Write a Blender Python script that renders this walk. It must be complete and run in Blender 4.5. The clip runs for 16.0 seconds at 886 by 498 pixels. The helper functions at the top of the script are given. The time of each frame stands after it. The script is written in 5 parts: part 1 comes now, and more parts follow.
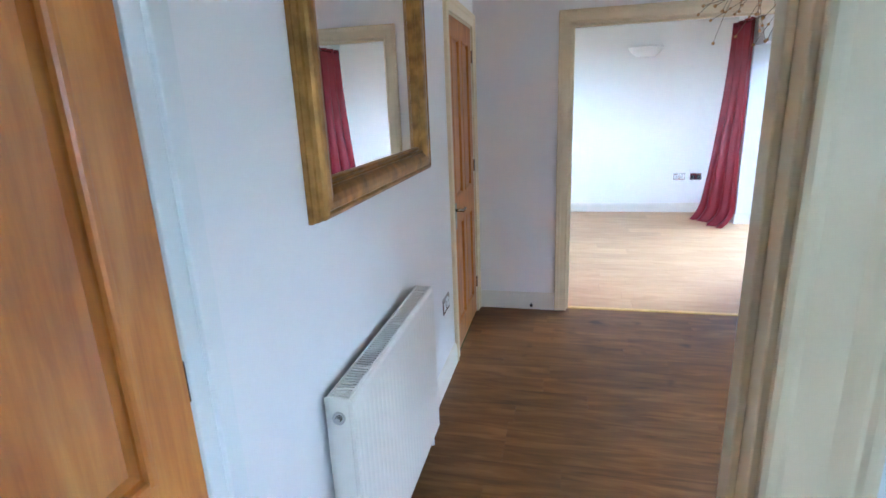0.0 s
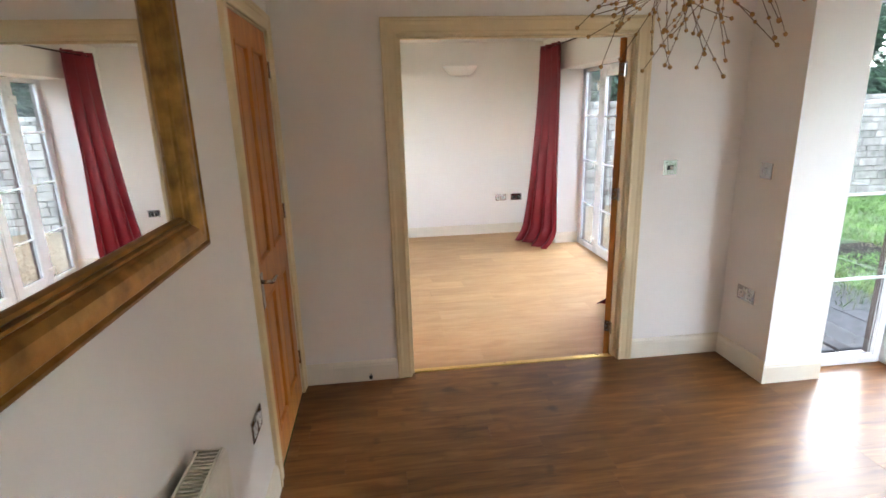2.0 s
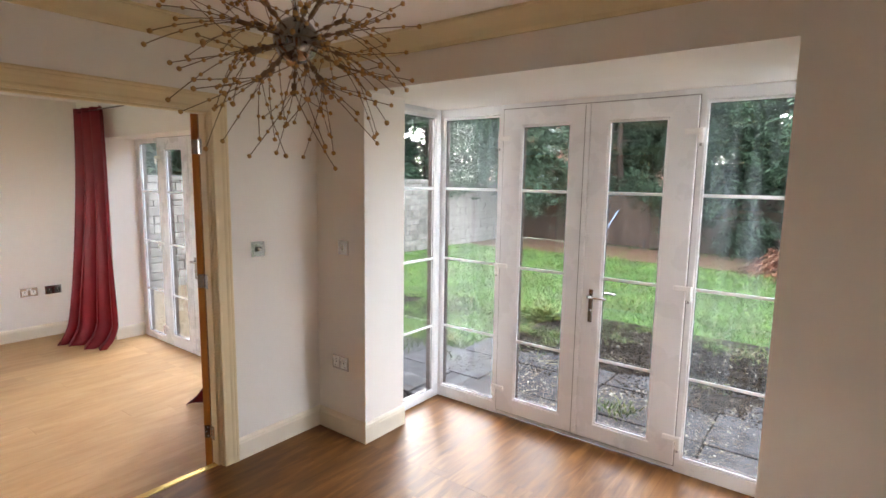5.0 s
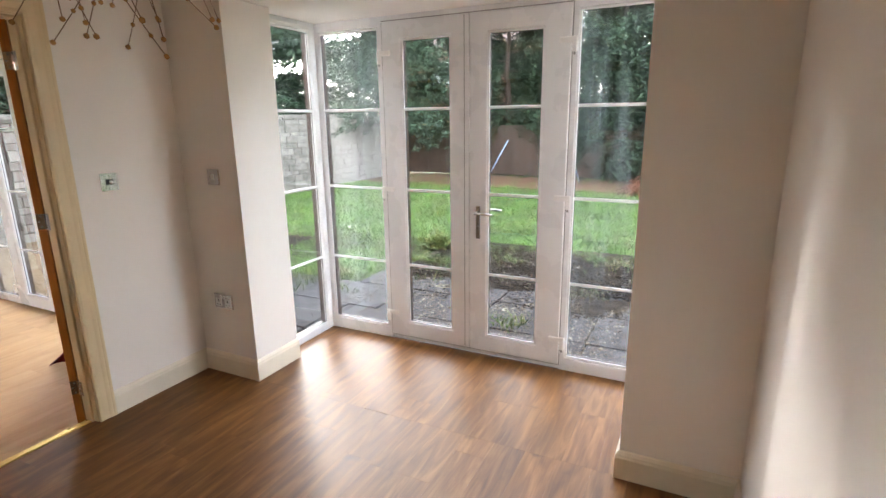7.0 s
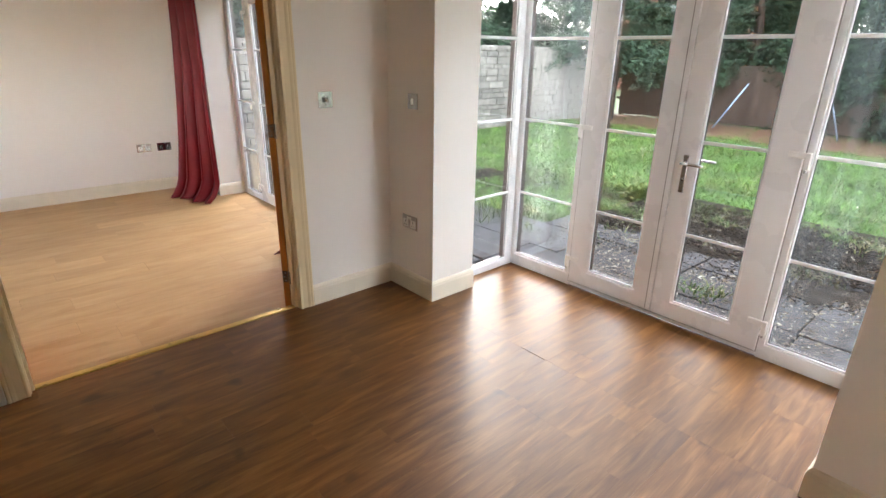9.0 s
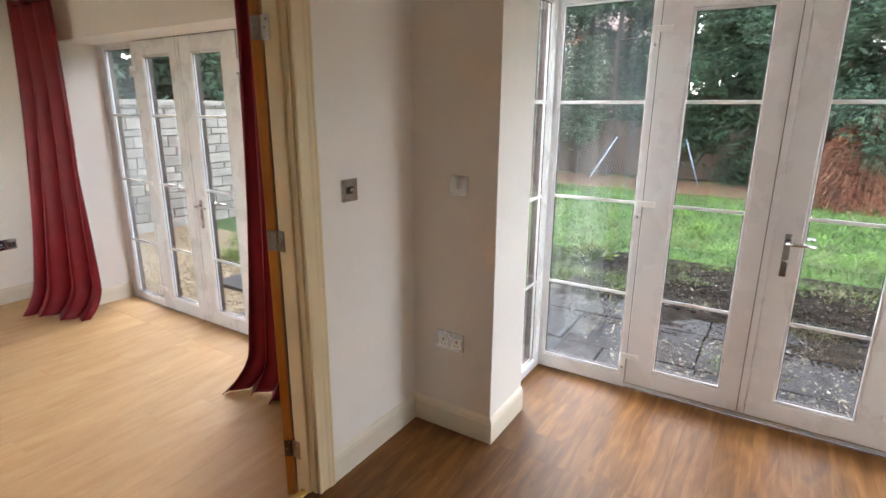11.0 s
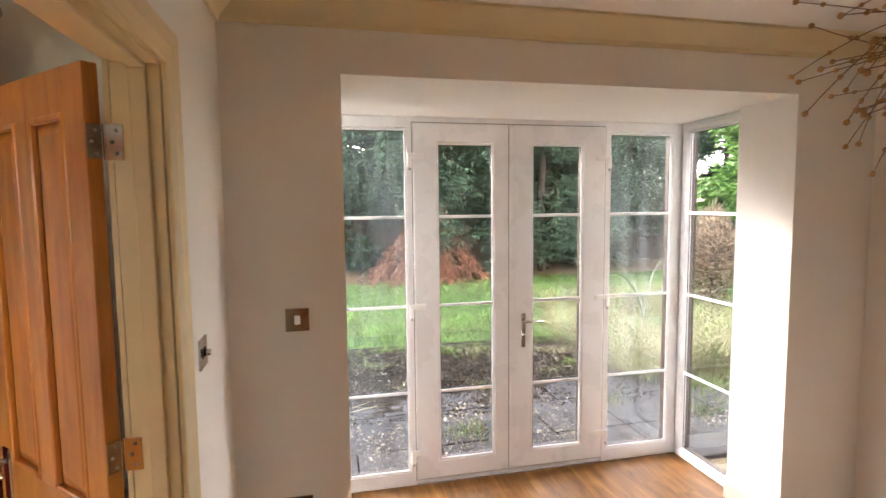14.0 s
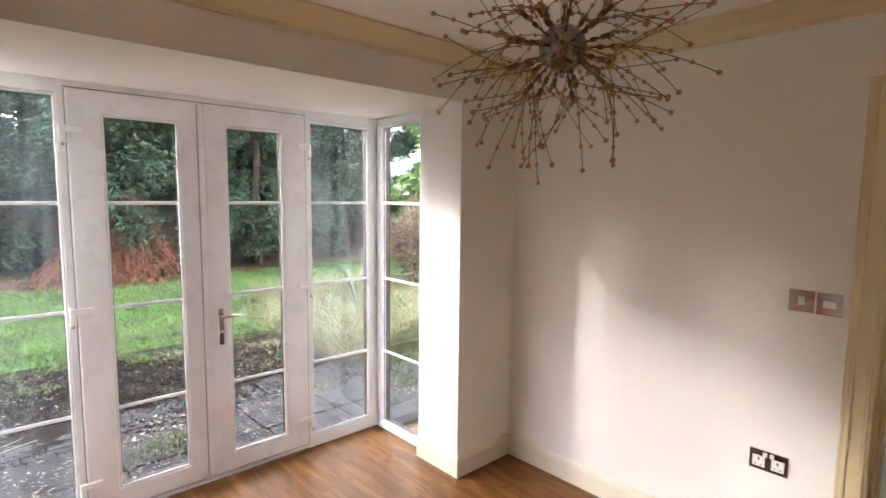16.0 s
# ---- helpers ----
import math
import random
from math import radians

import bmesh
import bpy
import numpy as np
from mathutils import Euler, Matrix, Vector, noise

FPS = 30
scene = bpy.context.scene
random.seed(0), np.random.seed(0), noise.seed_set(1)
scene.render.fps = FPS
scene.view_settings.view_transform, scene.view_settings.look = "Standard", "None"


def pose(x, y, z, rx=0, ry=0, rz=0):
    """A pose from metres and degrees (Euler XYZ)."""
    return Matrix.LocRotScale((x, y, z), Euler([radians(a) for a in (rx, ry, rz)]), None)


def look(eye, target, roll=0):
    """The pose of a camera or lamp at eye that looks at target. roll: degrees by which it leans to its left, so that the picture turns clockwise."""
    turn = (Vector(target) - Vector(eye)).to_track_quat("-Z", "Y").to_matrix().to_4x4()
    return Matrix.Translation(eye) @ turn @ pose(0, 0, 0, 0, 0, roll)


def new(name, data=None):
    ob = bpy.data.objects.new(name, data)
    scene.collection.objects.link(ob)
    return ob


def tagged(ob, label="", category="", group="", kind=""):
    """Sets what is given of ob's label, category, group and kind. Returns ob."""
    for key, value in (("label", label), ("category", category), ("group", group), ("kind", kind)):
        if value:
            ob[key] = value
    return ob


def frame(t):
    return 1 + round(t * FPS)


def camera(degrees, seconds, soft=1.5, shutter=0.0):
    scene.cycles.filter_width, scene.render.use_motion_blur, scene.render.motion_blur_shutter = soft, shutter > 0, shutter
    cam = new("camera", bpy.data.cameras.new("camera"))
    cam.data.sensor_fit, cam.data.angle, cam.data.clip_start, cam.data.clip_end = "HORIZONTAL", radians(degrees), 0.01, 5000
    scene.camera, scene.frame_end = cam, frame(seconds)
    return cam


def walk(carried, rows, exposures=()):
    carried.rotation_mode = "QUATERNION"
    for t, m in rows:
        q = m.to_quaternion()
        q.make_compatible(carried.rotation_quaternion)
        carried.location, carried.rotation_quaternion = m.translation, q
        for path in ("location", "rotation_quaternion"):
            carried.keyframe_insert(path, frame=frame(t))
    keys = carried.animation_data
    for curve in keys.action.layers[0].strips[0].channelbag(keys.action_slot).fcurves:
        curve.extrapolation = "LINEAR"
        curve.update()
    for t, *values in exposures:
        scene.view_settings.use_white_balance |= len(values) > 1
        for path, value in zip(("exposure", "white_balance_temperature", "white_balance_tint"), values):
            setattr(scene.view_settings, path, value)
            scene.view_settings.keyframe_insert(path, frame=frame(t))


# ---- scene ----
cam = camera(80.5, 16.0, 1.5, 0.15)
METRES, EYE, TILT, LEAN, TURN = 4.0, 1.4, 0.0, 0.0, 13.9
PATH = [
    (0, (0.093, 0.191, 1.527), (-0.36, 2.063, 0.986), -2.4),
    (0.5, (0.082, 0.422, 1.561), (-0.451, 2.277, 1.035), -2.7),
    (1, (0.002, 0.637, 1.58), (-0.332, 2.541, 1.067), -2.4),
    (1.5, (-0.052, 0.823, 1.585), (-0.104, 2.754, 1.067), -2.2),
    (2, (-0.017, 0.98, 1.596), (0.206, 2.899, 1.078), -1.6),
    (2.5, (0.023, 1.069, 1.613), (0.478, 2.965, 1.169), -0.8),
    (3, (0.007, 1.153, 1.636), (0.738, 2.986, 1.309), -0.6),
    (3.5, (-0.044, 1.209, 1.642), (0.959, 2.918, 1.374), -1.1),
    (4, (-0.066, 1.242, 1.637), (1.167, 2.792, 1.364), -1.1),
    (4.5, (-0.064, 1.255, 1.643), (1.359, 2.631, 1.351), -0.4),
    (5, (-0.042, 1.258, 1.633), (1.537, 2.457, 1.372), 0.9),
    (7.3, (0.064, 1.216, 1.499), (1.809, 2.042, 0.978), -0.3),
    (7.5, (0.082, 1.209, 1.489), (1.777, 2.089, 0.897), -0.3),
    (8, (0.146, 1.172, 1.466), (1.687, 2.24, 0.77), 0.0),
    (8.5, (0.176, 1.156, 1.476), (1.519, 2.451, 0.755), 0.7),
    (8.7, (0.17, 1.161, 1.479), (1.42, 2.552, 0.77), 1.0),
    (11, (0.168, 2.522, 1.527), (1.804, 3.552, 1.014), 0.4),
    (11.5, (0.193, 2.901, 1.549), (2.027, 3.501, 1.024), 0.6),
    (12, (0.244, 3.127, 1.535), (2.142, 3.508, 1.03), -0.3),
    (12.5, (0.252, 3.325, 1.561), (2.187, 3.529, 1.098), -0.5),
    (13, (0.174, 3.516, 1.59), (2.136, 3.517, 1.205), -1.1),
    (13.5, (0.131, 3.585, 1.619), (2.099, 3.367, 1.339), -1.3),
    (14, (0.094, 3.562, 1.641), (2.038, 3.125, 1.472), -0.6),
    (14.5, (0.058, 3.505, 1.642), (1.95, 2.871, 1.501), 0.1),
    (15, (0.05, 3.475, 1.627), (1.844, 2.604, 1.476), 0.3),
    (15.5, (0.065, 3.473, 1.635), (1.708, 2.345, 1.459), 0.6),
    (16, (0.059, 3.441, 1.622), (1.528, 2.098, 1.421), 0.6),
]
EXPOSURES = [(0.0, 5.98, 4300, 3), (1.0, 5.6, 4600, 2), (1.6, 5.5, 5300, 5), (2.4, 5.4, 6100, 7), (3.5, 5.3, 6300, 9), (5.0, 5.05, 6300, 10.5), (8.0, 5.0, 6400, 9), (11.5, 4.92, 6300, 8), (14.0, 5.3, 6850, 13), (16.0, 5.1, 6350, 13)]
walk(cam, [(t, look(eye, target, roll)) for t, eye, target, roll in PATH], EXPOSURES)

# ---- world and light ----
world = bpy.data.worlds.new("sky")
scene.world = world
world.use_nodes = True
wn = world.node_tree
bg = wn.nodes["Background"]
sky = wn.nodes.new("ShaderNodeTexSky")
sky.sky_type = "NISHITA"
sky.sun_disc = False
sky.sun_elevation, sky.sun_rotation = radians(21), radians(46.4)
sky.air_density, sky.dust_density, sky.ozone_density = 1.0, 1.0, 1.0
soften = wn.nodes.new("ShaderNodeHueSaturation")
soften.inputs["Saturation"].default_value = 0.30
wn.links.new(sky.outputs["Color"], soften.inputs["Color"])
wn.links.new(soften.outputs["Color"], bg.inputs["Color"])
bg.inputs["Strength"].default_value = 0.15
sun = new("sun", bpy.data.lights.new("sun", "SUN"))
sun.data.energy, sun.data.angle, sun.data.color = 0.06, radians(6), (1.0, 0.95, 0.88)
sun.matrix_world = look((10.5, 10, 5.67), (0, 0, 0))


# ---- materials ----
def nodes_of(name):
    m = bpy.data.materials.new(name)
    m.use_nodes = True
    return m, m.node_tree.nodes, m.node_tree.links, m.node_tree.nodes["Principled BSDF"]


def ramp(n, stops):
    r = n.new("ShaderNodeValToRGB")
    e = r.color_ramp.elements
    e[0].position, e[0].color = stops[0][0], (*stops[0][1], 1)
    e[1].position, e[1].color = stops[-1][0], (*stops[-1][1], 1)
    for p, c in stops[1:-1]:
        e.new(p).color = (*c, 1)
    return r


def surface(name, colour, rough=0.5, metal=0.0, spread=0.08, scale=3.0, grain=120.0, bump=0.05, per_piece=0.0, coat=0.0):
    """A painted, plastered, moulded or metal surface: broad and fine variation of colour, gloss and relief."""
    m, n, l, b = nodes_of(name)
    co = n.new("ShaderNodeTexCoord")
    broad = n.new("ShaderNodeTexNoise")
    broad.inputs["Scale"].default_value, broad.inputs["Detail"].default_value = scale, 4
    fine = n.new("ShaderNodeTexNoise")
    fine.inputs["Scale"].default_value, fine.inputs["Detail"].default_value = grain, 3
    where = co.outputs["Object"]
    if per_piece:
        apart, seat = n.new("ShaderNodeVectorMath"), n.new("ShaderNodeObjectInfo")
        apart.operation = "MULTIPLY_ADD"
        apart.inputs[1].default_value = (37, 53, 71)
        l.new(seat.outputs["Random"], apart.inputs[0]), l.new(where, apart.inputs[2])
        where = apart.outputs["Vector"]
    l.new(where, broad.inputs["Vector"]), l.new(where, fine.inputs["Vector"])
    dark = tuple(c * (1 - spread) for c in colour)
    light = tuple(min(1, c * (1 + spread)) for c in colour)
    r = ramp(n, [(0.3, dark), (0.7, light)])
    l.new(broad.outputs["Fac"], r.inputs["Fac"])
    last = r.outputs["Color"]
    if per_piece:
        info = n.new("ShaderNodeObjectInfo")
        mr = n.new("ShaderNodeMapRange")
        mr.inputs["To Min"].default_value, mr.inputs["To Max"].default_value = 1 - per_piece, 1 + per_piece
        hs = n.new("ShaderNodeHueSaturation")
        l.new(info.outputs["Random"], mr.inputs["Value"]), l.new(mr.outputs["Result"], hs.inputs["Value"])
        l.new(last, hs.inputs["Color"])
        last = hs.outputs["Color"]
    l.new(last, b.inputs["Base Color"])
    rr = n.new("ShaderNodeMapRange")
    rr.inputs["To Min"].default_value, rr.inputs["To Max"].default_value = max(0.02, rough - 0.08), min(1, rough + 0.08)
    l.new(broad.outputs["Fac"], rr.inputs["Value"]), l.new(rr.outputs["Result"], b.inputs["Roughness"])
    b.inputs["Metallic"].default_value = metal
    b.inputs["Coat Weight"].default_value = coat
    if bump:
        bp = n.new("ShaderNodeBump")
        bp.inputs["Strength"].default_value, bp.inputs["Distance"].default_value = bump, 0.002
        l.new(fine.outputs["Fac"], bp.inputs["Height"]), l.new(bp.outputs["Normal"], b.inputs["Normal"])
    return m


def wood(name, dark, mid, light, axis, rough=0.35, coat=0.0, stretch=14.0, per_piece=0.15, knots=0.0, bump=0.08):
    """Boards with grain that runs along one axis of the object."""
    m, n, l, b = nodes_of(name)
    co, info = n.new("ShaderNodeTexCoord"), n.new("ShaderNodeObjectInfo")
    shift = n.new("ShaderNodeVectorMath")
    shift.operation = "MULTIPLY_ADD"
    shift.inputs[1].default_value = (37, 53, 71)
    l.new(info.outputs["Random"], shift.inputs[0]), l.new(co.outputs["Object"], shift.inputs[2])
    mp = n.new("ShaderNodeMapping")
    sc = [stretch] * 3
    sc[axis] = 3.0
    mp.inputs["Scale"].default_value = sc
    l.new(shift.outputs["Vector"], mp.inputs["Vector"])
    a = n.new("ShaderNodeTexNoise")
    a.inputs["Scale"].default_value, a.inputs["Detail"].default_value, a.inputs["Distortion"].default_value = 1.0, 6, 0.8
    l.new(mp.outputs["Vector"], a.inputs["Vector"])
    mp2 = n.new("ShaderNodeMapping")
    sc2 = [stretch * 9] * 3
    sc2[axis] = 5.0
    mp2.inputs["Scale"].default_value = sc2
    l.new(shift.outputs["Vector"], mp2.inputs["Vector"])
    f = n.new("ShaderNodeTexNoise")
    f.inputs["Scale"].default_value, f.inputs["Detail"].default_value = 1.0, 3
    l.new(mp2.outputs["Vector"], f.inputs["Vector"])
    mx = n.new("ShaderNodeMath")
    mx.operation = "MULTIPLY_ADD"
    mx.inputs[1].default_value = 0.25
    l.new(f.outputs["Fac"], mx.inputs[0])
    half = n.new("ShaderNodeMath")
    half.operation = "MULTIPLY"
    half.inputs[1].default_value = 0.75
    l.new(a.outputs["Fac"], half.inputs[0]), l.new(half.outputs[0], mx.inputs[2])
    r = ramp(n, [(0.3, dark), (0.5, mid), (0.68, light)])
    l.new(mx.outputs[0], r.inputs["Fac"])
    last = r.outputs["Color"]
    if knots:
        k = n.new("ShaderNodeTexNoise")
        k.inputs["Scale"].default_value, k.inputs["Detail"].default_value = 6.0, 1
        l.new(shift.outputs["Vector"], k.inputs["Vector"])
        kr = ramp(n, [(0.70, (1, 1, 1)), (0.80, (1 - knots,) * 3)])
        l.new(k.outputs["Fac"], kr.inputs["Fac"])
        mul = n.new("ShaderNodeMix")
        mul.data_type, mul.blend_type = "RGBA", "MULTIPLY"
        mul.inputs["Factor"].default_value = 1
        l.new(last, mul.inputs["A"]), l.new(kr.outputs["Color"], mul.inputs["B"])
        last = mul.outputs["Result"]
    mr = n.new("ShaderNodeMapRange")
    mr.inputs["To Min"].default_value, mr.inputs["To Max"].default_value = 1 - per_piece, 1 + per_piece
    hs = n.new("ShaderNodeHueSaturation")
    l.new(info.outputs["Random"], mr.inputs["Value"]), l.new(mr.outputs["Result"], hs.inputs["Value"])
    l.new(last, hs.inputs["Color"]), l.new(hs.outputs["Color"], b.inputs["Base Color"])
    rr = n.new("ShaderNodeMapRange")
    rr.inputs["To Min"].default_value, rr.inputs["To Max"].default_value = rough - 0.06, rough + 0.12
    l.new(f.outputs["Fac"], rr.inputs["Value"]), l.new(rr.outputs["Result"], b.inputs["Roughness"])
    b.inputs["Coat Weight"].default_value = coat
    bp = n.new("ShaderNodeBump")
    bp.inputs["Strength"].default_value, bp.inputs["Distance"].default_value = bump, 0.002
    l.new(f.outputs["Fac"], bp.inputs["Height"]), l.new(bp.outputs["Normal"], b.inputs["Normal"])
    return m


def glass(name):
    """Clear glazing: transparent, with a mirror gloss that rises towards grazing angles."""
    m, n, l, b = nodes_of(name)
    n.remove(b)
    tr, gl, mix, lw = n.new("ShaderNodeBsdfTransparent"), n.new("ShaderNodeBsdfGlossy"), n.new("ShaderNodeMixShader"), n.new("ShaderNodeLayerWeight")
    tr.inputs["Color"].default_value = (0.81, 0.81, 0.81, 1)
    gl.inputs["Roughness"].default_value = 0.0
    lw.inputs["Blend"].default_value = 0.5
    p, k = n.new("ShaderNodeMath"), n.new("ShaderNodeMath")
    p.operation, k.operation = "POWER", "MULTIPLY_ADD"
    p.inputs[1].default_value, k.inputs[1].default_value, k.inputs[2].default_value = 5.0, 0.9, 0.055
    l.new(lw.outputs["Facing"], p.inputs[0]), l.new(p.outputs[0], k.inputs[0]), l.new(k.outputs[0], mix.inputs["Fac"])
    l.new(tr.outputs[0], mix.inputs[1]), l.new(gl.outputs[0], mix.inputs[2])
    l.new(mix.outputs[0], n["Material Output"].inputs["Surface"])
    return m


def hazy_glass(name):
    """Old double glazing: clear, with pale condensation smears that run down the pane."""
    m = glass(name)
    n, l = m.node_tree.nodes, m.node_tree.links
    clear = n["Mix Shader"]
    co, mp, a, mp2, b2 = n.new("ShaderNodeTexCoord"), n.new("ShaderNodeMapping"), n.new("ShaderNodeTexNoise"), n.new("ShaderNodeMapping"), n.new("ShaderNodeTexNoise")
    mp.inputs["Scale"].default_value, mp2.inputs["Scale"].default_value = (1, 5.5, 0.8), (1, 18, 2.0)
    a.inputs["Scale"].default_value, a.inputs["Detail"].default_value, a.inputs["Distortion"].default_value = 1.0, 3, 0.5
    b2.inputs["Scale"].default_value, b2.inputs["Detail"].default_value = 1.0, 4
    l.new(co.outputs["Object"], mp.inputs["Vector"]), l.new(co.outputs["Object"], mp2.inputs["Vector"])
    l.new(mp.outputs["Vector"], a.inputs["Vector"]), l.new(mp2.outputs["Vector"], b2.inputs["Vector"])
    mul, mr = n.new("ShaderNodeMath"), n.new("ShaderNodeMapRange")
    mul.operation = "MULTIPLY"
    l.new(a.outputs["Fac"], mul.inputs[0]), l.new(b2.outputs["Fac"], mul.inputs[1])
    mr.inputs["From Min"].default_value, mr.inputs["From Max"].default_value = 0.17, 0.40
    mr.inputs["To Min"].default_value, mr.inputs["To Max"].default_value = 0.0, 0.021
    l.new(mul.outputs[0], mr.inputs["Value"])
    tl, mx = n.new("ShaderNodeBsdfTranslucent"), n.new("ShaderNodeMixShader")
    tl.inputs["Color"].default_value = (0.62, 0.70, 0.76, 1)
    l.new(mr.outputs["Result"], mx.inputs["Fac"]), l.new(clear.outputs[0], mx.inputs[1]), l.new(tl.outputs[0], mx.inputs[2])
    l.new(mx.outputs[0], n["Material Output"].inputs["Surface"])
    return m


def plain(name, colour, rough, metal=0.0):
    m, n, l, b = nodes_of(name)
    b.inputs["Base Color"].default_value, b.inputs["Roughness"].default_value, b.inputs["Metallic"].default_value = (*colour, 1), rough, metal
    return m


WALL = surface("white emulsion on plaster", (0.88, 0.84, 0.795), 0.75, spread=0.02, scale=1.6, grain=180, bump=0.12)
CEIL = surface("ceiling emulsion", (0.88, 0.845, 0.80), 0.8, spread=0.02, grain=180, bump=0.1)
CREAM = surface("cream gloss paint", (0.77, 0.63, 0.39), 0.32, spread=0.04, scale=5, grain=60, bump=0.05)
COVE = surface("cream coving paint", (0.74, 0.63, 0.40), 0.6, spread=0.03, scale=4, bump=0.04)
OFFWHITE = surface("off-white gloss paint", (0.83, 0.81, 0.76), 0.35, spread=0.03, scale=5, grain=60, bump=0.04)
SKIRT = surface("cream white skirting paint", (0.80, 0.73, 0.60), 0.35, spread=0.04, scale=6, grain=70, bump=0.05)
UPVC = surface("white upvc", (0.80, 0.80, 0.805), 0.28, spread=0.01, scale=4, bump=0.02)
BROWN = surface("brown upvc foil", (0.045, 0.020, 0.011), 0.45, spread=0.15, scale=20, bump=0.05)
GLASS = glass("window glass")
HAZY = hazy_glass("smeared window glass")
MIRROR = plain("silvered mirror", (0.92, 0.93, 0.92), 0.005, 1.0)
CHROME = surface("chrome", (0.62, 0.60, 0.58), 0.16, 1.0, spread=0.05, scale=30, bump=0.0)
STEEL = surface("polished steel", (0.46, 0.44, 0.43), 0.12, 1.0, spread=0.08, scale=30, bump=0.02)
GOLD = surface("aged gilt", (0.35, 0.185, 0.042), 0.36, 0.7, spread=0.42, scale=18, grain=140, bump=0.25)
RAD = surface("white radiator enamel", (0.83, 0.775, 0.67), 0.35, spread=0.02, bump=0.02)
WHITEP = surface("white plastic", (0.82, 0.81, 0.79), 0.35, spread=0.02, bump=0.0)
BLACK = plain("black plastic", (0.015, 0.014, 0.014), 0.4)
# grey that paints the shade in the leaf gaps; also pins and screws
GAP_FITTING_GREY = surface("grey for gap shade and fittings", (0.30, 0.29, 0.28), 0.7, spread=0.1, bump=0.0)
RUBBER = plain("black rubber", (0.03, 0.03, 0.032), 0.6)
BRASS = surface("brass strip", (0.72, 0.50, 0.16), 0.3, 0.9, spread=0.1, scale=20, bump=0.03)
PINE = wood("varnished pine door", (0.36, 0.108, 0.012), (0.52, 0.185, 0.024), (0.62, 0.26, 0.042), 2, 0.38, 0.15, 16, 0.06)
OAK = wood("brown oak vinyl", (0.088, 0.031, 0.006), (0.166, 0.068, 0.015), (0.25, 0.115, 0.032), 0, 0.42, 0.0, 20, 0.10, 0.6, 0.12)
BEECH = wood("pale beech laminate", (0.46, 0.27, 0.118), (0.52, 0.32, 0.15), (0.57, 0.365, 0.185), 0, 0.48, 0.0, 14, 0.08)
for m in (OAK, BEECH):
    m.node_tree.nodes["Principled BSDF"].inputs["Specular IOR Level"].default_value = 0.33
BEECH.node_tree.nodes["Principled BSDF"].inputs["Specular IOR Level"].default_value = 0.25
JOINT = surface("dark underlay", (0.07, 0.034, 0.016), 0.8)
VELVET = surface("red satin curtain", (0.18, 0.006, 0.012), 0.5, spread=0.15, scale=5, grain=400, bump=0.1)
VELVET.node_tree.nodes["Principled BSDF"].inputs["Specular IOR Level"].default_value = 0.3
TWIG = surface("brown wire stem", (0.19, 0.11, 0.055), 0.45, 0.4, spread=0.2, scale=30, bump=0.05)
AMBER = surface("amber bead", (0.50, 0.29, 0.12), 0.25, spread=0.25, scale=60, bump=0.0)
SLAB = surface("grey paving", (0.050, 0.049, 0.051), 0.9, spread=0.38, scale=9, grain=90, bump=0.7, per_piece=0.18)
SLAB.node_tree.nodes["Principled BSDF"].inputs["Specular IOR Level"].default_value = 0.12
STONE = surface("pale split stone", (0.21, 0.192, 0.17), 0.85, spread=0.3, scale=7, grain=50, bump=0.7, per_piece=0.22)
MORTAR = surface("dark mortar", (0.16, 0.145, 0.13), 0.95, spread=0.2, scale=9, bump=0.4)
FENCE = wood("weathered fence board", (0.024, 0.015, 0.010), (0.046, 0.029, 0.020), (0.082, 0.056, 0.040), 2, 0.8, 0, 14, 0.3)
GRAVEL = surface("buff gravel", (0.17, 0.125, 0.075), 0.9, spread=0.4, scale=60, grain=90, bump=0.9)
TILE = surface("pale floor tile", (0.62, 0.56, 0.46), 0.3, spread=0.05, bump=0.02)


# ---- helpers of this scene ----
def box(bm, x0, x1, y0, y1, z0, z1, bevel=0.0, seg=1):
    r = bmesh.ops.create_cube(bm, size=1, matrix=Matrix.Translation(((x0 + x1) / 2, (y0 + y1) / 2, (z0 + z1) / 2)) @ Matrix.Diagonal((x1 - x0, y1 - y0, z1 - z0, 1)))
    if bevel:
        es = list({e for v in r["verts"] for e in v.link_edges})
        bmesh.ops.bevel(bm, geom=es, offset=bevel, segments=seg, profile=0.5, affect="EDGES")


def rod(bm, a, b, r0, r1=None, n=8):
    a, b = Vector(a), Vector(b)
    m = Matrix.Translation((a + b) / 2) @ (b - a).to_track_quat("Z", "Y").to_matrix().to_4x4()
    bmesh.ops.create_cone(bm, cap_ends=True, segments=n, radius1=r0, radius2=r0 if r1 is None else r1, depth=(b - a).length, matrix=m)


def ball(bm, c, r, u=8, v=6):
    bmesh.ops.create_uvsphere(bm, u_segments=u, v_segments=v, radius=r, matrix=Matrix.Translation(c))


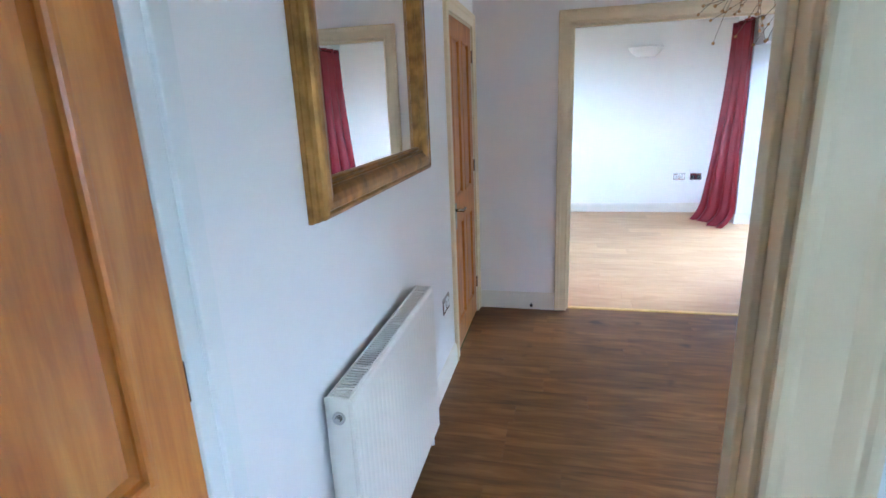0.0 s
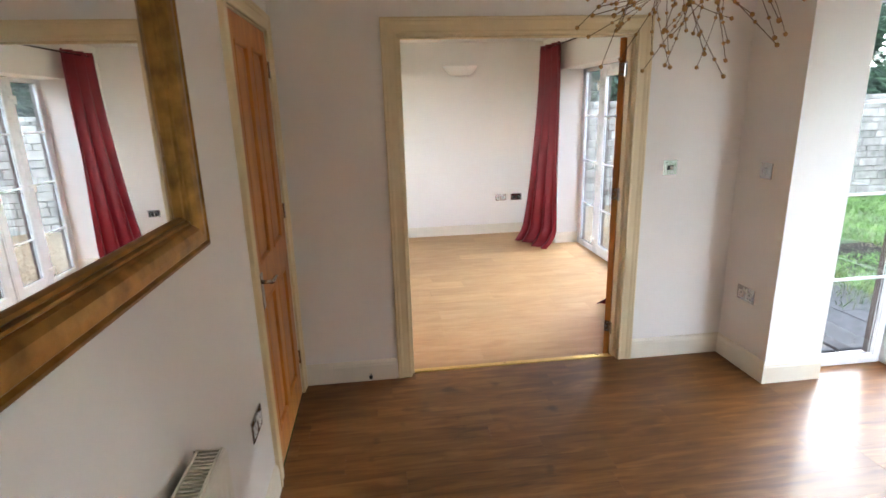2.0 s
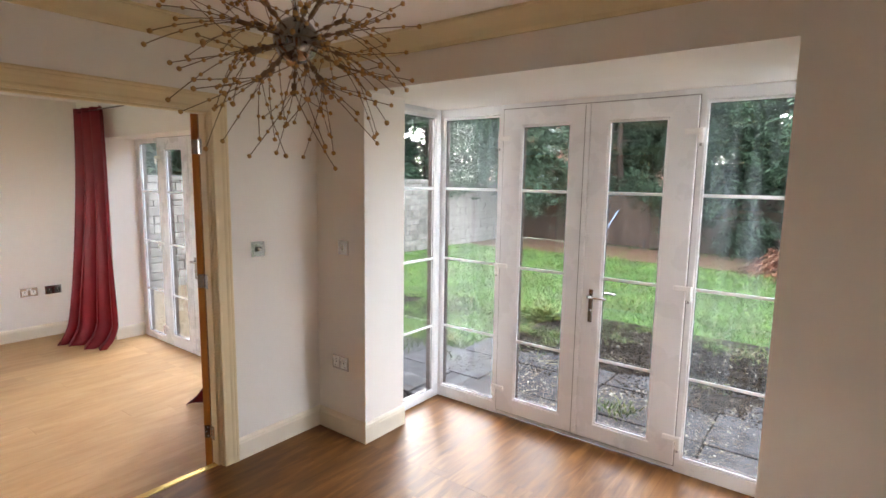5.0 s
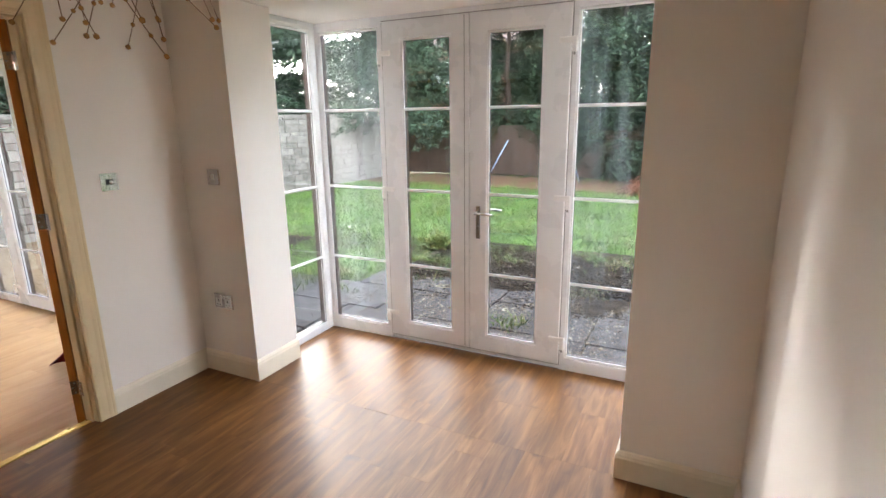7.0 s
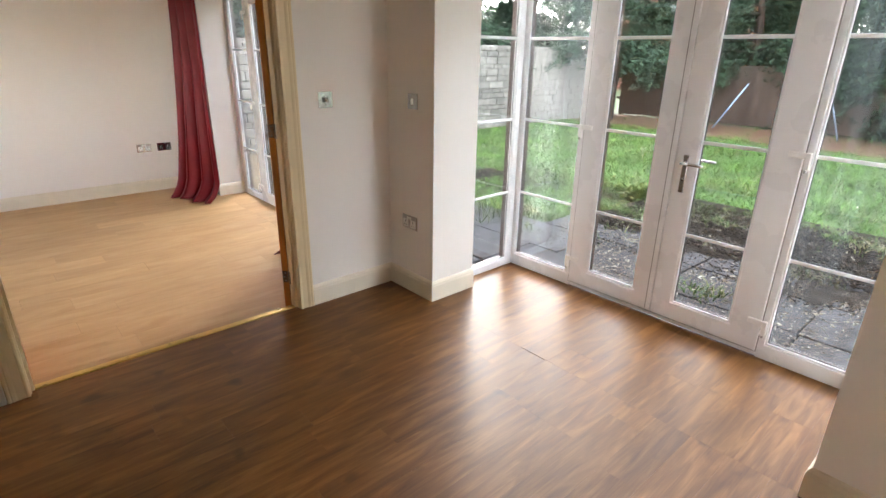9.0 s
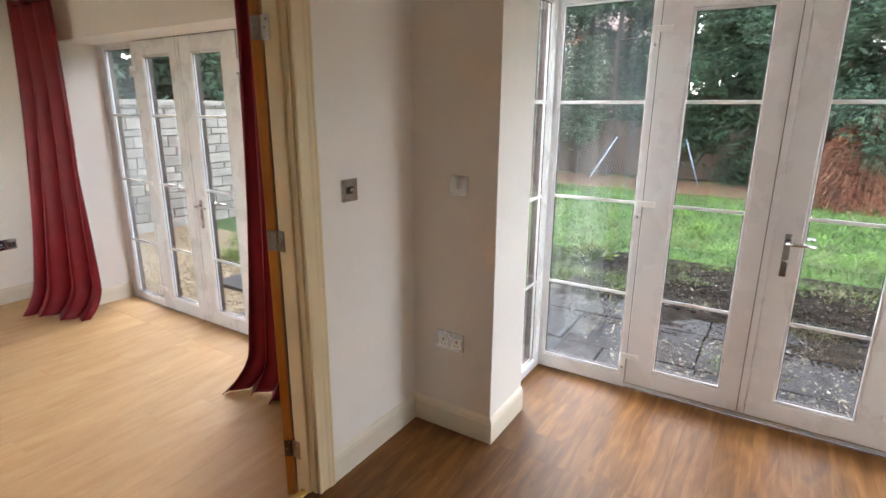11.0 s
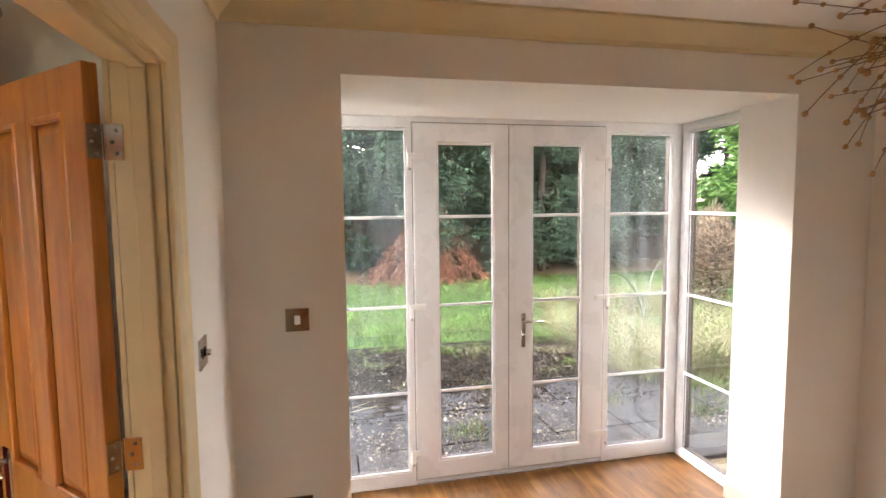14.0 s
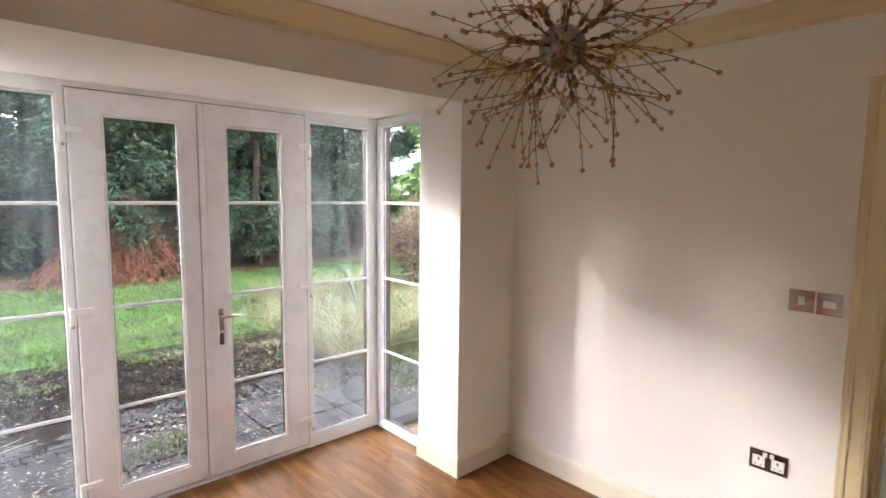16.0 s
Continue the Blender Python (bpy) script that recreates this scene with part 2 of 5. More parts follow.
def sweep(bm, profile, path, closed=False):
    """Carry an (offset, height) profile round a level path of (x, y); offset is to the path's left."""
    rings, n = [], len(path)
    for i, p in enumerate(path):
        p = Vector(p)
        a = p - Vector(path[i - 1]) if i or closed else None
        b = Vector(path[(i + 1) % n]) - p if i < n - 1 or closed else None
        d0 = (a or b).normalized()
        d1 = (b or a).normalized()
        n0, n1 = Vector((-d0.y, d0.x)), Vector((-d1.y, d1.x))
        s = (n0 + n1) / (1 + n0.dot(n1))
        rings.append([bm.verts.new((p.x + s.x * o, p.y + s.y * o, h)) for o, h in profile])
    k = len(profile)
    for i in range(n if closed else n - 1):
        a, b = rings[i], rings[(i + 1) % n]
        for j in range(k):
            bm.faces.new((a[j], b[j], b[(j + 1) % k], a[(j + 1) % k]))
    if not closed:
        bm.faces.new(rings[0]), bm.faces.new(rings[-1][::-1])
    bmesh.ops.recalc_face_normals(bm, faces=bm.faces)


def mesh_of(name, bm, mat, smooth=False):
    me = bpy.data.meshes.new(name)
    bm.to_mesh(me)
    bm.free()
    me.materials.append(mat)
    if smooth:
        for p in me.polygons:
            p.use_smooth = True
    return me


def part(name, bm, mat, parent, label="", smooth=False):
    ob = new(name, mesh_of(name, bm, mat, smooth))
    ob.parent = parent
    return tagged(ob, label)


def solo(name, bm, mat, label="", category="", kind="", group="", smooth=False):
    return tagged(new(name, mesh_of(name, bm, mat, smooth)), label, category, group, kind)


def thing(name, m, label, category, group="", kind=""):
    ob = new(name)
    ob.empty_display_size = 0.1
    ob.matrix_basis = m
    return tagged(ob, label, category, group, kind)


def boxes(*bs, bevel=0.0):
    bm = bmesh.new()
    for b in bs:
        box(bm, *b, bevel=bevel)
    return bm


# ---- shell ----
X0, X1, Y0, Y1, CEILING = -0.54, 2.13, 0.966, 3.92, 2.39
LOW = -0.07
XO = 2.48
solo("wall_west", boxes((-0.66, X0, 0.86, 3.085, 0, 2.6), (-0.66, X0, 3.835, 4.03, 0, 2.6), (-0.66, X0, 3.085, 3.835, 2.0, 2.6)), WALL, "white plastered wall with a mirror and radiator", "wall", "structure")
solo("wall_north", boxes((X0, 0.09, Y1, 4.03, -0.1, 2.6), (1.46, X1, Y1, 4.03, -0.1, 2.6), (0.09, 1.46, Y1, 4.03, 1.995, 2.6)), WALL, "white plastered wall with a wide doorway", "wall", "structure")
solo("wall_east", boxes((X1, XO, 3.49, 4.925, -0.3, 2.6), (X1, XO, 0.86, 1.42, -0.3, 2.6), (X1, XO, 1.42, 3.49, 2.13, 2.6), (X1, XO, 7.15, 8.0, -0.3, 2.6), (X1, XO, 4.925, 7.15, 2.0, 2.6), (X1, XO, -0.6, 0.86, -0.3, 2.6), (X1, XO, -3.0, -2.3, -0.3, 2.6), (X1, XO, -2.3, -1.2, -0.3, 1.0), (X1, XO, -2.3, -1.2, 2.05, 2.6), (X1, XO, -1.2, -0.6, -0.3, 2.6)), WALL, "white plastered outer wall with a glazed bay", "wall", "structure")
solo("wall_south", boxes((0.38, X1, 0.86, Y0, 0, 2.6), (X0, 0.38, 0.86, Y0, 2.0, 2.6)), WALL, "white plastered wall beside the kitchen doorway", "wall", "structure")
# unseen slab, added only to stop daylight leaking under the closed door
solo("light_block_cupboard", boxes((-0.80, -0.67, 2.9, 3.92, -0.1, 2.6)), WALL, "unseen slab behind the cupboard door, added to stop a light leak", "wall", "structure")
solo("ceiling", boxes((X0, X1, Y0, Y1, CEILING, CEILING + 0.1)), CEIL, "white painted dining room ceiling", "ceiling", "structure")
solo("ceiling_living", boxes((-2.3, X1, 4.03, 7.84, 2.39, 2.49)), CEIL, "white painted living room ceiling", "ceiling", "structure")
solo("ceiling_bay", boxes((XO, 3.12, 1.22, 3.74, 2.13, 2.3)), CEIL, "white bay ceiling under a flat roof", "ceiling", "structure")
solo("wall_living_north", boxes((-2.3, X1, 7.84, 8.0, -0.3, 2.6)), WALL, "white plastered living room wall", "wall", "structure")
# opening at y 5.3 to 6.4 is unseen, added to brighten the room
solo("wall_living_west", boxes((-2.42, -2.3, 3.92, 5.3, -0.3, 2.6), (-2.42, -2.3, 6.4, 8.0, -0.3, 2.6), (-2.42, -2.3, 5.3, 6.4, -0.3, 0.85), (-2.42, -2.3, 5.3, 6.4, 2.1, 2.6), (-2.3, -0.66, 3.92, 4.03, -0.3, 2.6)), WALL, "white plastered living room wall", "wall", "structure")
solo("wall_kitchen", boxes((-1.9, -1.8, -3.1, 0.966, 0, 2.6), (-1.8, -0.66, 0.86, 0.966, 0, 2.6), (-1.8, XO, -3.1, -3.0, 0, 2.6)), WALL, "white plastered kitchen walls", "wall", "structure")
solo("ceiling_kitchen", boxes((-1.8, X1, -3.0, 0.86, 2.39, 2.49)), CEIL, "white painted kitchen ceiling", "ceiling", "structure")
solo("roof", boxes((-2.5, XO, -3.1, 8.0, 2.6, 2.75)), CEIL, "flat cover over the rooms", "roof", "structure")
solo("floor_kitchen", boxes((-1.8, X1, -3.0, 0.92, -0.12, 0.0)), TILE, "pale tiled kitchen floor", "floor", "structure")

# coving, skirting
bm = bmesh.new()
sweep(bm, [(0, 2.295), (0.012, 2.295), (0.02, 2.312), (0.05, 2.335), (0.078, 2.362), (0.092, 2.376), (0.105, 2.378), (0.105, 2.389), (0, 2.389)], [(X0, Y0), (X1, Y0), (X1, Y1), (X0, Y1)], True)
solo("coving", bm, COVE, "cream painted plaster coving round the ceiling", "coving", "structure", smooth=False)
SK = [(0, 0.0), (0.016, 0.0), (0.016, 0.098), (0.013, 0.108), (0.013, 0.114), (0.006, 0.126), (0, 0.13)]


def skirting(name, path, z=0.0):
    bm = bmesh.new()
    sweep(bm, [(o, h + z) for o, h in SK], path)
    solo(name, bm, SKIRT, "cream painted wooden skirting board", "skirting", "structure")


skirting("baseboard", [(XO, 3.49), (X1, 3.49), (X1, Y1), (1.527, Y1)])
skirting("baseboard_2", [(0.022, Y1), (X0 + 0.02, Y1)])
skirting("baseboard_3", [(X0, 3.005), (X0, Y0 + 0.02)])
skirting("baseboard_4", [(0.462, Y0), (X1, Y0), (X1, 1.42), (XO, 1.42)])
skirting("baseboard_5", [(2.40, 7.15), (X1, 7.15), (X1, 7.84), (-2.3, 7.84), (-2.3, 4.03), (0.02, 4.03)], LOW)

# door linings and architraves
AR = [(0, 0), (0.011, 0), (0.014, 0.004), (0.014, 0.010), (0.012, 0.014), (0.014, 0.040), (0.017, 0.046), (0.019, 0.054), (0.017, 0.058), (0.020, 0.062), (0.020, 0.068), (0.017, 0.072), (0, 0.072)]


def architrave(name, m, width, top, foot=0.0, w=0.085, legs=2):
    """Three-sided moulded frame; local x runs across the doorway, y away from the wall, z up."""
    bm = bmesh.new()
    k = w / 0.072
    pts = [(0.0, foot), (0.0, top), (width, top), (width, foot)]
    out = [(-1, 0), (-1, 1), (1, 1), (1, 0)]
    if legs == 1:
        pts, out = pts[:3], out[:2] + [(0, 1)]
    rings = [[bm.verts.new((px + ox * e * k, d, pz + oz * e * k)) for d, e in AR] for (px, pz), (ox, oz) in zip(pts, out)]
    for a, b in zip(rings, rings[1:]):
        for j in range(len(AR)):
            bm.faces.new((a[j], b[j], b[(j + 1) % len(AR)], a[(j + 1) % len(AR)]))
    bm.faces.new(rings[0]), bm.faces.new(rings[-1])
    bmesh.ops.recalc_face_normals(bm, faces=bm.faces)
    ob = solo(name, bm, CREAM, "cream painted moulded wooden architrave round a doorway", "architrave", "structure")
    ob.matrix_basis = m
    return ob


architrave("trim_north", pose(1.44, Y1, 0, 0, 0, 180), 1.33, 1.975)
architrave("trim_north_living", pose(0.11, 4.03, LOW, 0, 0, 0), 1.33, 1.975 - LOW)
solo("trim_south", boxes((0.357, 0.458, Y0, Y0 + 0.018, 0, 2.07), (X0, 0.357, Y0, Y0 + 0.018, 1.985, 2.07), bevel=0.005), CREAM, "cream painted wooden architrave round the kitchen doorway", "architrave", "structure")
solo("trim_south_bead", boxes((0.372, 0.386, Y0 + 0.016, Y0 + 0.024, 0, 2.035), (0.425, 0.44, Y0 + 0.016, Y0 + 0.022, 0, 2.06), bevel=0.003), CREAM, "raised bead on the cream architrave", "architrave", "structure")
architrave("trim_south_kitchen", pose(0.352, 0.86, 0, 0, 0, 180), 0.86, 1.985, w=0.13, legs=1)
architrave("trim_west", pose(X0, 3.825, 0, 0, 0, -90), 0.73, 1.99, w=0.08)


def lining(name, bs, label, mat=None):
    return solo(name, boxes(*bs, bevel=0.002), mat or CREAM, label, "door lining", "structure")


lining("trim_lining_north", [(0.09, 0.115, Y1 + 0.003, 4.027, LOW, 1.97), (1.435, 1.46, Y1 + 0.003, 4.027, LOW, 1.97), (0.09, 1.46, Y1 + 0.003, 4.027, 1.97, 1.995), (0.115, 0.128, Y1 + 0.03, 3.985, LOW, 1.957), (1.422, 1.435, Y1 + 0.03, 3.985, LOW, 1.957), (0.115, 1.435, Y1 + 0.03, 3.985, 1.957, 1.97)], "cream painted door lining with a stop")
lining("trim_lining_south", [(0.342, 0.38, 0.863, Y0 - 0.003, 0, 1.98), (X0, 0.38, 0.863, Y0 - 0.003, 1.98, 2.0), (0.330, 0.342, 0.90, 0.94, 0, 1.967), (-0.517, 0.342, 0.90, 0.94, 1.967, 1.98)], "cream painted door lining with a stop")
lining("trim_lining_hinge_side", [(X0, -0.517, 0.863, Y0 - 0.003, 0, 1.98), (-0.517, -0.504, 0.90, 0.94, 0, 1.967)], "off-white painted door lining with a stop", OFFWHITE)
lining("trim_lining_west", [(-0.655, X0 - 0.003, 3.085, 3.1, 0, 1.985), (-0.655, X0 - 0.003, 3.82, 3.835, 0, 1.985), (-0.655, X0 - 0.003, 3.085, 3.835, 1.985, 2.0)], "cream painted door lining")
solo("threshold_strip", boxes((0.128, 1.422, 3.955, 3.995, -0.02, 0.006), bevel=0.003), BRASS, "brass threshold strip between dark and pale floors", "threshold", "structure")


# ---- glazed doors ----
def ring(bm, y0, y1, z0, z1, x0, x1, w, bevel=0.004):
    box(bm, x0, x1, y0, y0 + w, z0, z1, bevel), box(bm, x0, x1, y1 - w, y1, z0, z1, bevel)
    box(bm, x0, x1, y0 + w, y1 - w, z0, z0 + w, bevel), box(bm, x0, x1, y0 + w, y1 - w, z1 - w, z1, bevel)


def mitred(bm, y0, y1, z0, z1, left, right, foot, head, x0, x1, b=0.004):
    """A welded frame: outer rectangle y0..y1, z0..z1 with its four member widths, eased on the face at x0."""
    def loop(e, x):
        return [bm.verts.new((x, y, z)) for y, z in ((y0 + e, z0 + e), (y1 - e, z0 + e), (y1 - e, z1 - e), (y0 + e, z1 - e))]

    def inner(e, x):
        return [bm.verts.new((x, y, z)) for y, z in ((y0 + left - e, z0 + foot - e), (y1 - right + e, z0 + foot - e), (y1 - right + e, z1 - head + e), (y0 + left - e, z1 - head + e))]

    rs = [loop(0, x1), loop(0, x0 + b), loop(b * 0.3, x0 + b * 0.3), loop(b, x0), inner(b, x0), inner(b * 0.3, x0 + b * 0.3), inner(0, x0 + b), inner(0, x1)]
    for p, q in zip(rs, rs[1:] + rs[:1]):
        for j in range(4):
            bm.faces.new((p[j], p[(j + 1) % 4], q[(j + 1) % 4], q[j]))
    bmesh.ops.recalc_face_normals(bm, faces=bm.faces)


def lever(parent, y, z, side, way, x0=0.0):
    """A chrome lever on a long plate; side is the way it stands off in x, way the way the lever points in y, x0 the face it sits on."""
    bm = bmesh.new()
    box(bm, min(x0, x0 + side * 0.008), max(x0, x0 + side * 0.008), y - 0.014, y + 0.014, z - 0.13, z + 0.075, 0.003)
    plate = part("handle_plate", bm, STEEL, parent, "brushed steel handle plate")
    bm = bmesh.new()
    rod(bm, (x0 + side * 0.005, y, z + 0.035), (x0 + side * 0.05, y, z + 0.035), 0.009, n=12)
    rod(bm, (x0 + side * 0.048, y - way * 0.008, z + 0.035), (x0 + side * 0.046, y + way * 0.11, z + 0.033), 0.0085, 0.007, n=12)
    rod(bm, (x0 + side * 0.006, y, z - 0.055), (x0 + side * 0.013, y, z - 0.055), 0.009, n=12)
    part("lever", bm, CHROME, parent, "chrome lever and lock cylinder", True)


def pane(parent, y0, y1, z0, z1, bars, x=0.018, mat=None):
    g = part("pane", boxes((x, x + 0.02, y0 - 0.008, y1 + 0.008, z0 - 0.008, z1 + 0.008)), mat or GLASS, parent, "clear double glazing" if mat is None else "double glazing with pale smears")
    g.visible_shadow = False
    for z in bars:
        part("glazing_bar", boxes((x - 0.008, x - 0.001, y0 - 0.004, y1 + 0.004, z - 0.009, z + 0.009), bevel=0.003), UPVC, parent)
    bm = bmesh.new()
    mitred(bm, y0 - 0.001, y1 + 0.001, z0 - 0.001, z1 + 0.001, 0.013, 0.013, 0.013, 0.013, x - 0.014, x - 0.001, 0.005)
    part("glazing_bead", bm, UPVC, parent)
    bm = bmesh.new()
    mitred(bm, y0 + 0.011, y1 - 0.011, z0 + 0.011, z1 - 0.011, 0.0045, 0.0045, 0.0045, 0.0045, x - 0.004, x - 0.0006, 0.001)
    part("gasket_gap_shade", bm, RUBBER, parent, "black rubber glazing gasket")


BARS = (0.555, 1.062, 1.572)


def french_doors(m, label, north, south, handle_side=-1):
    """Two glazed leaves between fixed side lights; local y runs along the opening with the leaves' meeting line at 0, x points out."""
    t = thing("french_doors", m, label, "glazed doors")
    js = 0.105 if south > 1.1 else 0.06
    a, b = -south + js, north - 0.075
    bm = bmesh.new()
    mitred(bm, -south, -0.592, 0, 2.128, js, 0.033, 0.082, 0.06, 0, 0.0375), mitred(bm, 0.592, north, 0, 2.128, 0.033, 0.075, 0.082, 0.06, 0, 0.0375)
    box(bm, 0, 0.0375, -0.592, 0.592, 2.098, 2.128)
    box(bm, 0.012, 0.0375, -0.592, 0.592, 0, 0.034, 0.004)
    fr = part("frame", bm, UPVC, t, "white upvc outer frame")
    bm = bmesh.new()
    mitred(bm, -south + 0.002, -0.594, 0.002, 2.126, js - 0.004, 0.029, 0.078, 0.056, 0.0385, 0.074), mitred(bm, 0.594, north - 0.002, 0.002, 2.126, 0.029, 0.071, 0.078, 0.056, 0.0385, 0.074)
    box(bm, 0.0385, 0.07, -0.592, 0.592, 2.1, 2.126), box(bm, 0.0385, 0.07, -0.592, 0.592, 0.002, 0.033)
    part("outer_face", bm, BROWN, t, "brown woodgrain outer face")
    # grey ring on the frame draws the shaded gap round the leaves
    bm = bmesh.new()
    ring(bm, -0.5955, 0.5955, 0.0305, 2.1005, -0.003, -0.0006, 0.0050, 0)
    part("gasket_gap_shade", bm, GAP_FITTING_GREY, t, "grey strip drawing the shaded gap at the leaf edge")
    for y0, y1 in ((a, -0.625), (0.625, b)):
        pane(fr, y0, y1, 0.084, 2.064, BARS, 0.018, HAZY)
    for s in (1, -1):
        y0, y1 = (0.003, 0.59) if s > 0 else (-0.59, -0.003)
        bm = bmesh.new()
        gy0, gy1 = (0.118, 0.455) if s > 0 else (-0.445, -0.116)
        mitred(bm, y0, y1, 0.036, 2.095, gy0 - y0, y1 - gy1, 0.102, 0.105, -0.012, 0.026, 0.006)
        leaf = part("door_leaf", bm, UPVC, t, "white upvc door leaf")
        bm = bmesh.new()
        mitred(bm, y0 + 0.002, y1 - 0.002, 0.038, 2.093, gy0 - y0 - 0.004, y1 - gy1 - 0.004, 0.098, 0.101, 0.027, 0.06)
        part("outer_face", bm, BROWN, leaf, "brown woodgrain outer face")
        pane(leaf, gy0, gy1, 0.14, 1.988, BARS, 0.006)
        for z in (1.89, 1.045, 0.185):
            bm = bmesh.new()
            ye = s * 0.6
            box(bm, -0.026, -0.013, min(ye - s * 0.072, ye + s * 0.02), max(ye - s * 0.072, ye + s * 0.02), z + 0.004, z + 0.034, 0.004)
            box(bm, -0.028, -0.013, min(ye - s * 0.004, ye + s * 0.024), max(ye - s * 0.004, ye + s * 0.024), z - 0.045, z + 0.036, 0.005)
            part("hinge", bm, WHITEP, leaf, "white flag hinge")
            bm = bmesh.new()
            rod(bm, (-0.021, ye + s * 0.010, z - 0.058), (-0.021, ye + s * 0.010, z - 0.044), 0.006, n=8)
            part("hinge_pin", bm, GAP_FITTING_GREY, leaf, "grey hinge pin")
        if s == -1:
            bm = bmesh.new()
            box(bm, -0.018, -0.0125, -0.003, 0.026, 0.05, 2.085, 0.003)
            part("meeting_strip", bm, UPVC, leaf)
            # grey strip paints the shaded line beside the meeting stile
            part("gasket_gap_shade", boxes((-0.0145, -0.0122, 0.0262, 0.031, 0.05, 2.085)), GAP_FITTING_GREY, leaf, "grey strip drawing the shaded gap at the leaf edge")
            lever(leaf, -0.062, 0.915, -1, -1, -0.0125)
            lever(leaf, -0.062, 0.915, 1, -1, 0.0605)
    return t


french_doors(pose(3.005, 2.487, 0), "white upvc french doors with side lights and glazing bars, closed", 1.165, 1.165)
french_doors(pose(2.40, 6.04, -0.10), "white upvc living room french doors with side lights, closed", 1.10, 1.10)


def side_window(m, width, name):
    t = thing(name, m, "narrow white upvc side window of the bay", "window", "", "structure")
    bm = bmesh.new()
    mitred(bm, 0, width, 0.0, 2.127, 0.05, 0.05, 0.05, 0.05, 0, 0.0375)
    fr = part("window_frame", bm, UPVC, t, "white upvc frame")
    pane(fr, 0.05, width - 0.05, 0.05, 2.075, BARS)
    bm = bmesh.new()
    mitred(bm, 0.002, width - 0.002, 0.002, 2.125, 0.046, 0.046, 0.046, 0.046, 0.0385, 0.076)
    part("outer_face", bm, BROWN, t, "brown woodgrain outer face")
    bm = bmesh.new()
    box(bm, -0.012, 0.0, 0.06, width - 0.03, 2.075, 2.1, 0.004)
    part("trickle_vent", bm, WHITEP, t, "white trickle vent")


side_window(pose(3.0, 3.60, 0, 0, 0, 90), 0.52, "window_1")
side_window(pose(2.48, 1.365, 0, 0, 0, -90), 0.52, "window_2")
solo("trim_bay_posts", boxes((3.001, 3.075, 3.653, 3.70, 0, 2.128), (3.001, 3.075, 1.27, 1.321, 0, 2.128), bevel=0.003), UPVC, "white upvc corner posts of the bay", "post", "structure")


# ---- panelled doors ----
def panel_door(m, w, h, label, knob_z, flip=1, name="panel_door"):
    """Four-panelled pine door; local x runs from the hinges, y through the leaf, z up."""
    t = thing(name, m, label, "door")
    d, st, mid, top, lock0, lock1, bot = 0.035, 0.098, 0.085, 0.105, 0.80, 0.965, 0.16
    bm = bmesh.new()
    box(bm, 0, st, 0, d, 0, h, 0.002), box(bm, w - st, w, 0, d, 0, h, 0.002)
    for z0, z1 in ((0, bot), (lock0, lock1), (h - top, h)):
        box(bm, st, w - st, 0, d, z0, z1, 0.001)
    for z0, z1 in ((bot, lock0), (lock1, h - top)):
        box(bm, w / 2 - mid / 2, w / 2 + mid / 2, 0, d, z0, z1, 0.001)
    part("door_leaf", bm, PINE, t, "varnished pine stiles and rails")
    for x0, x1 in ((st, w / 2 - mid / 2), (w / 2 + mid / 2, w - st)):
        for z0, z1 in ((bot, lock0), (lock1, h - top)):
            bm = bmesh.new()
            rings = []
            for inset, y in ((0, 0.019), (0.014, 0.019), (0.042, 0.030), (0.042, 0.030)):
                rings.append([bm.verts.new((x, y, z)) for x, z in ((x0 + inset, z0 + inset), (x1 - inset, z0 + inset), (x1 - inset, z1 - inset), (x0 + inset, z1 - inset))])
            back = []
            for inset, y in ((0, 0.016), (0.014, 0.016), (0.042, 0.005)):
                back.append([bm.verts.new((x, y, z)) for x, z in ((x0 + inset, z0 + inset), (x1 - inset, z0 + inset), (x1 - inset, z1 - inset), (x0 + inset, z1 - inset))])
            for rs in (rings[:3], back):
                for a, b in zip(rs, rs[1:]):
                    for j in range(4):
                        bm.faces.new((a[j], a[(j + 1) % 4], b[(j + 1) % 4], b[j]))
                bm.faces.new(rs[-1])
            bmesh.ops.delete(bm, geom=rings[3], context="VERTS")
            bmesh.ops.recalc_face_normals(bm, faces=bm.faces)
            p = part("panel", bm, PINE, t)
            bm = bmesh.new()
            for y0, y1 in ((0.0195, d + 0.003), (-0.003, 0.0155)):
                ya, yb = (y0, y1)
                g = 0.013
                box(bm, x0 - 0.004, x0 + g, ya, yb, z0 - 0.004, z1 + 0.004, 0.004), box(bm, x1 - g, x1 + 0.004, ya, yb, z0 - 0.004, z1 + 0.004, 0.004)
                box(bm, x0 + g, x1 - g, ya, yb, z0 - 0.004, z0 + g, 0.004), box(bm, x0 + g, x1 - g, ya, yb, z1 - g, z1 + 0.004, 0.004)
            part("moulding", bm, PINE, p)
    for s in (1, -1):
        y = d if s > 0 else 0
        bm = bmesh.new()
        box(bm, w - 0.085, w - 0.04, min(y, y + s * 0.006), max(y, y + s * 0.006), knob_z - 0.09, knob_z + 0.07, 0.003)
        part("handle_plate", bm, STEEL, t, "steel handle plate")
        bm = bmesh.new()
        rod(bm, (w - 0.062, y, knob_z + 0.03), (w - 0.062, y + s * 0.05, knob_z + 0.03), 0.009, n=12)
        rod(bm, (w - 0.055, y + s * 0.047, knob_z + 0.03), (w - 0.11, y + s * 0.05, knob_z + 0.033), 0.009, 0.008, n=12)
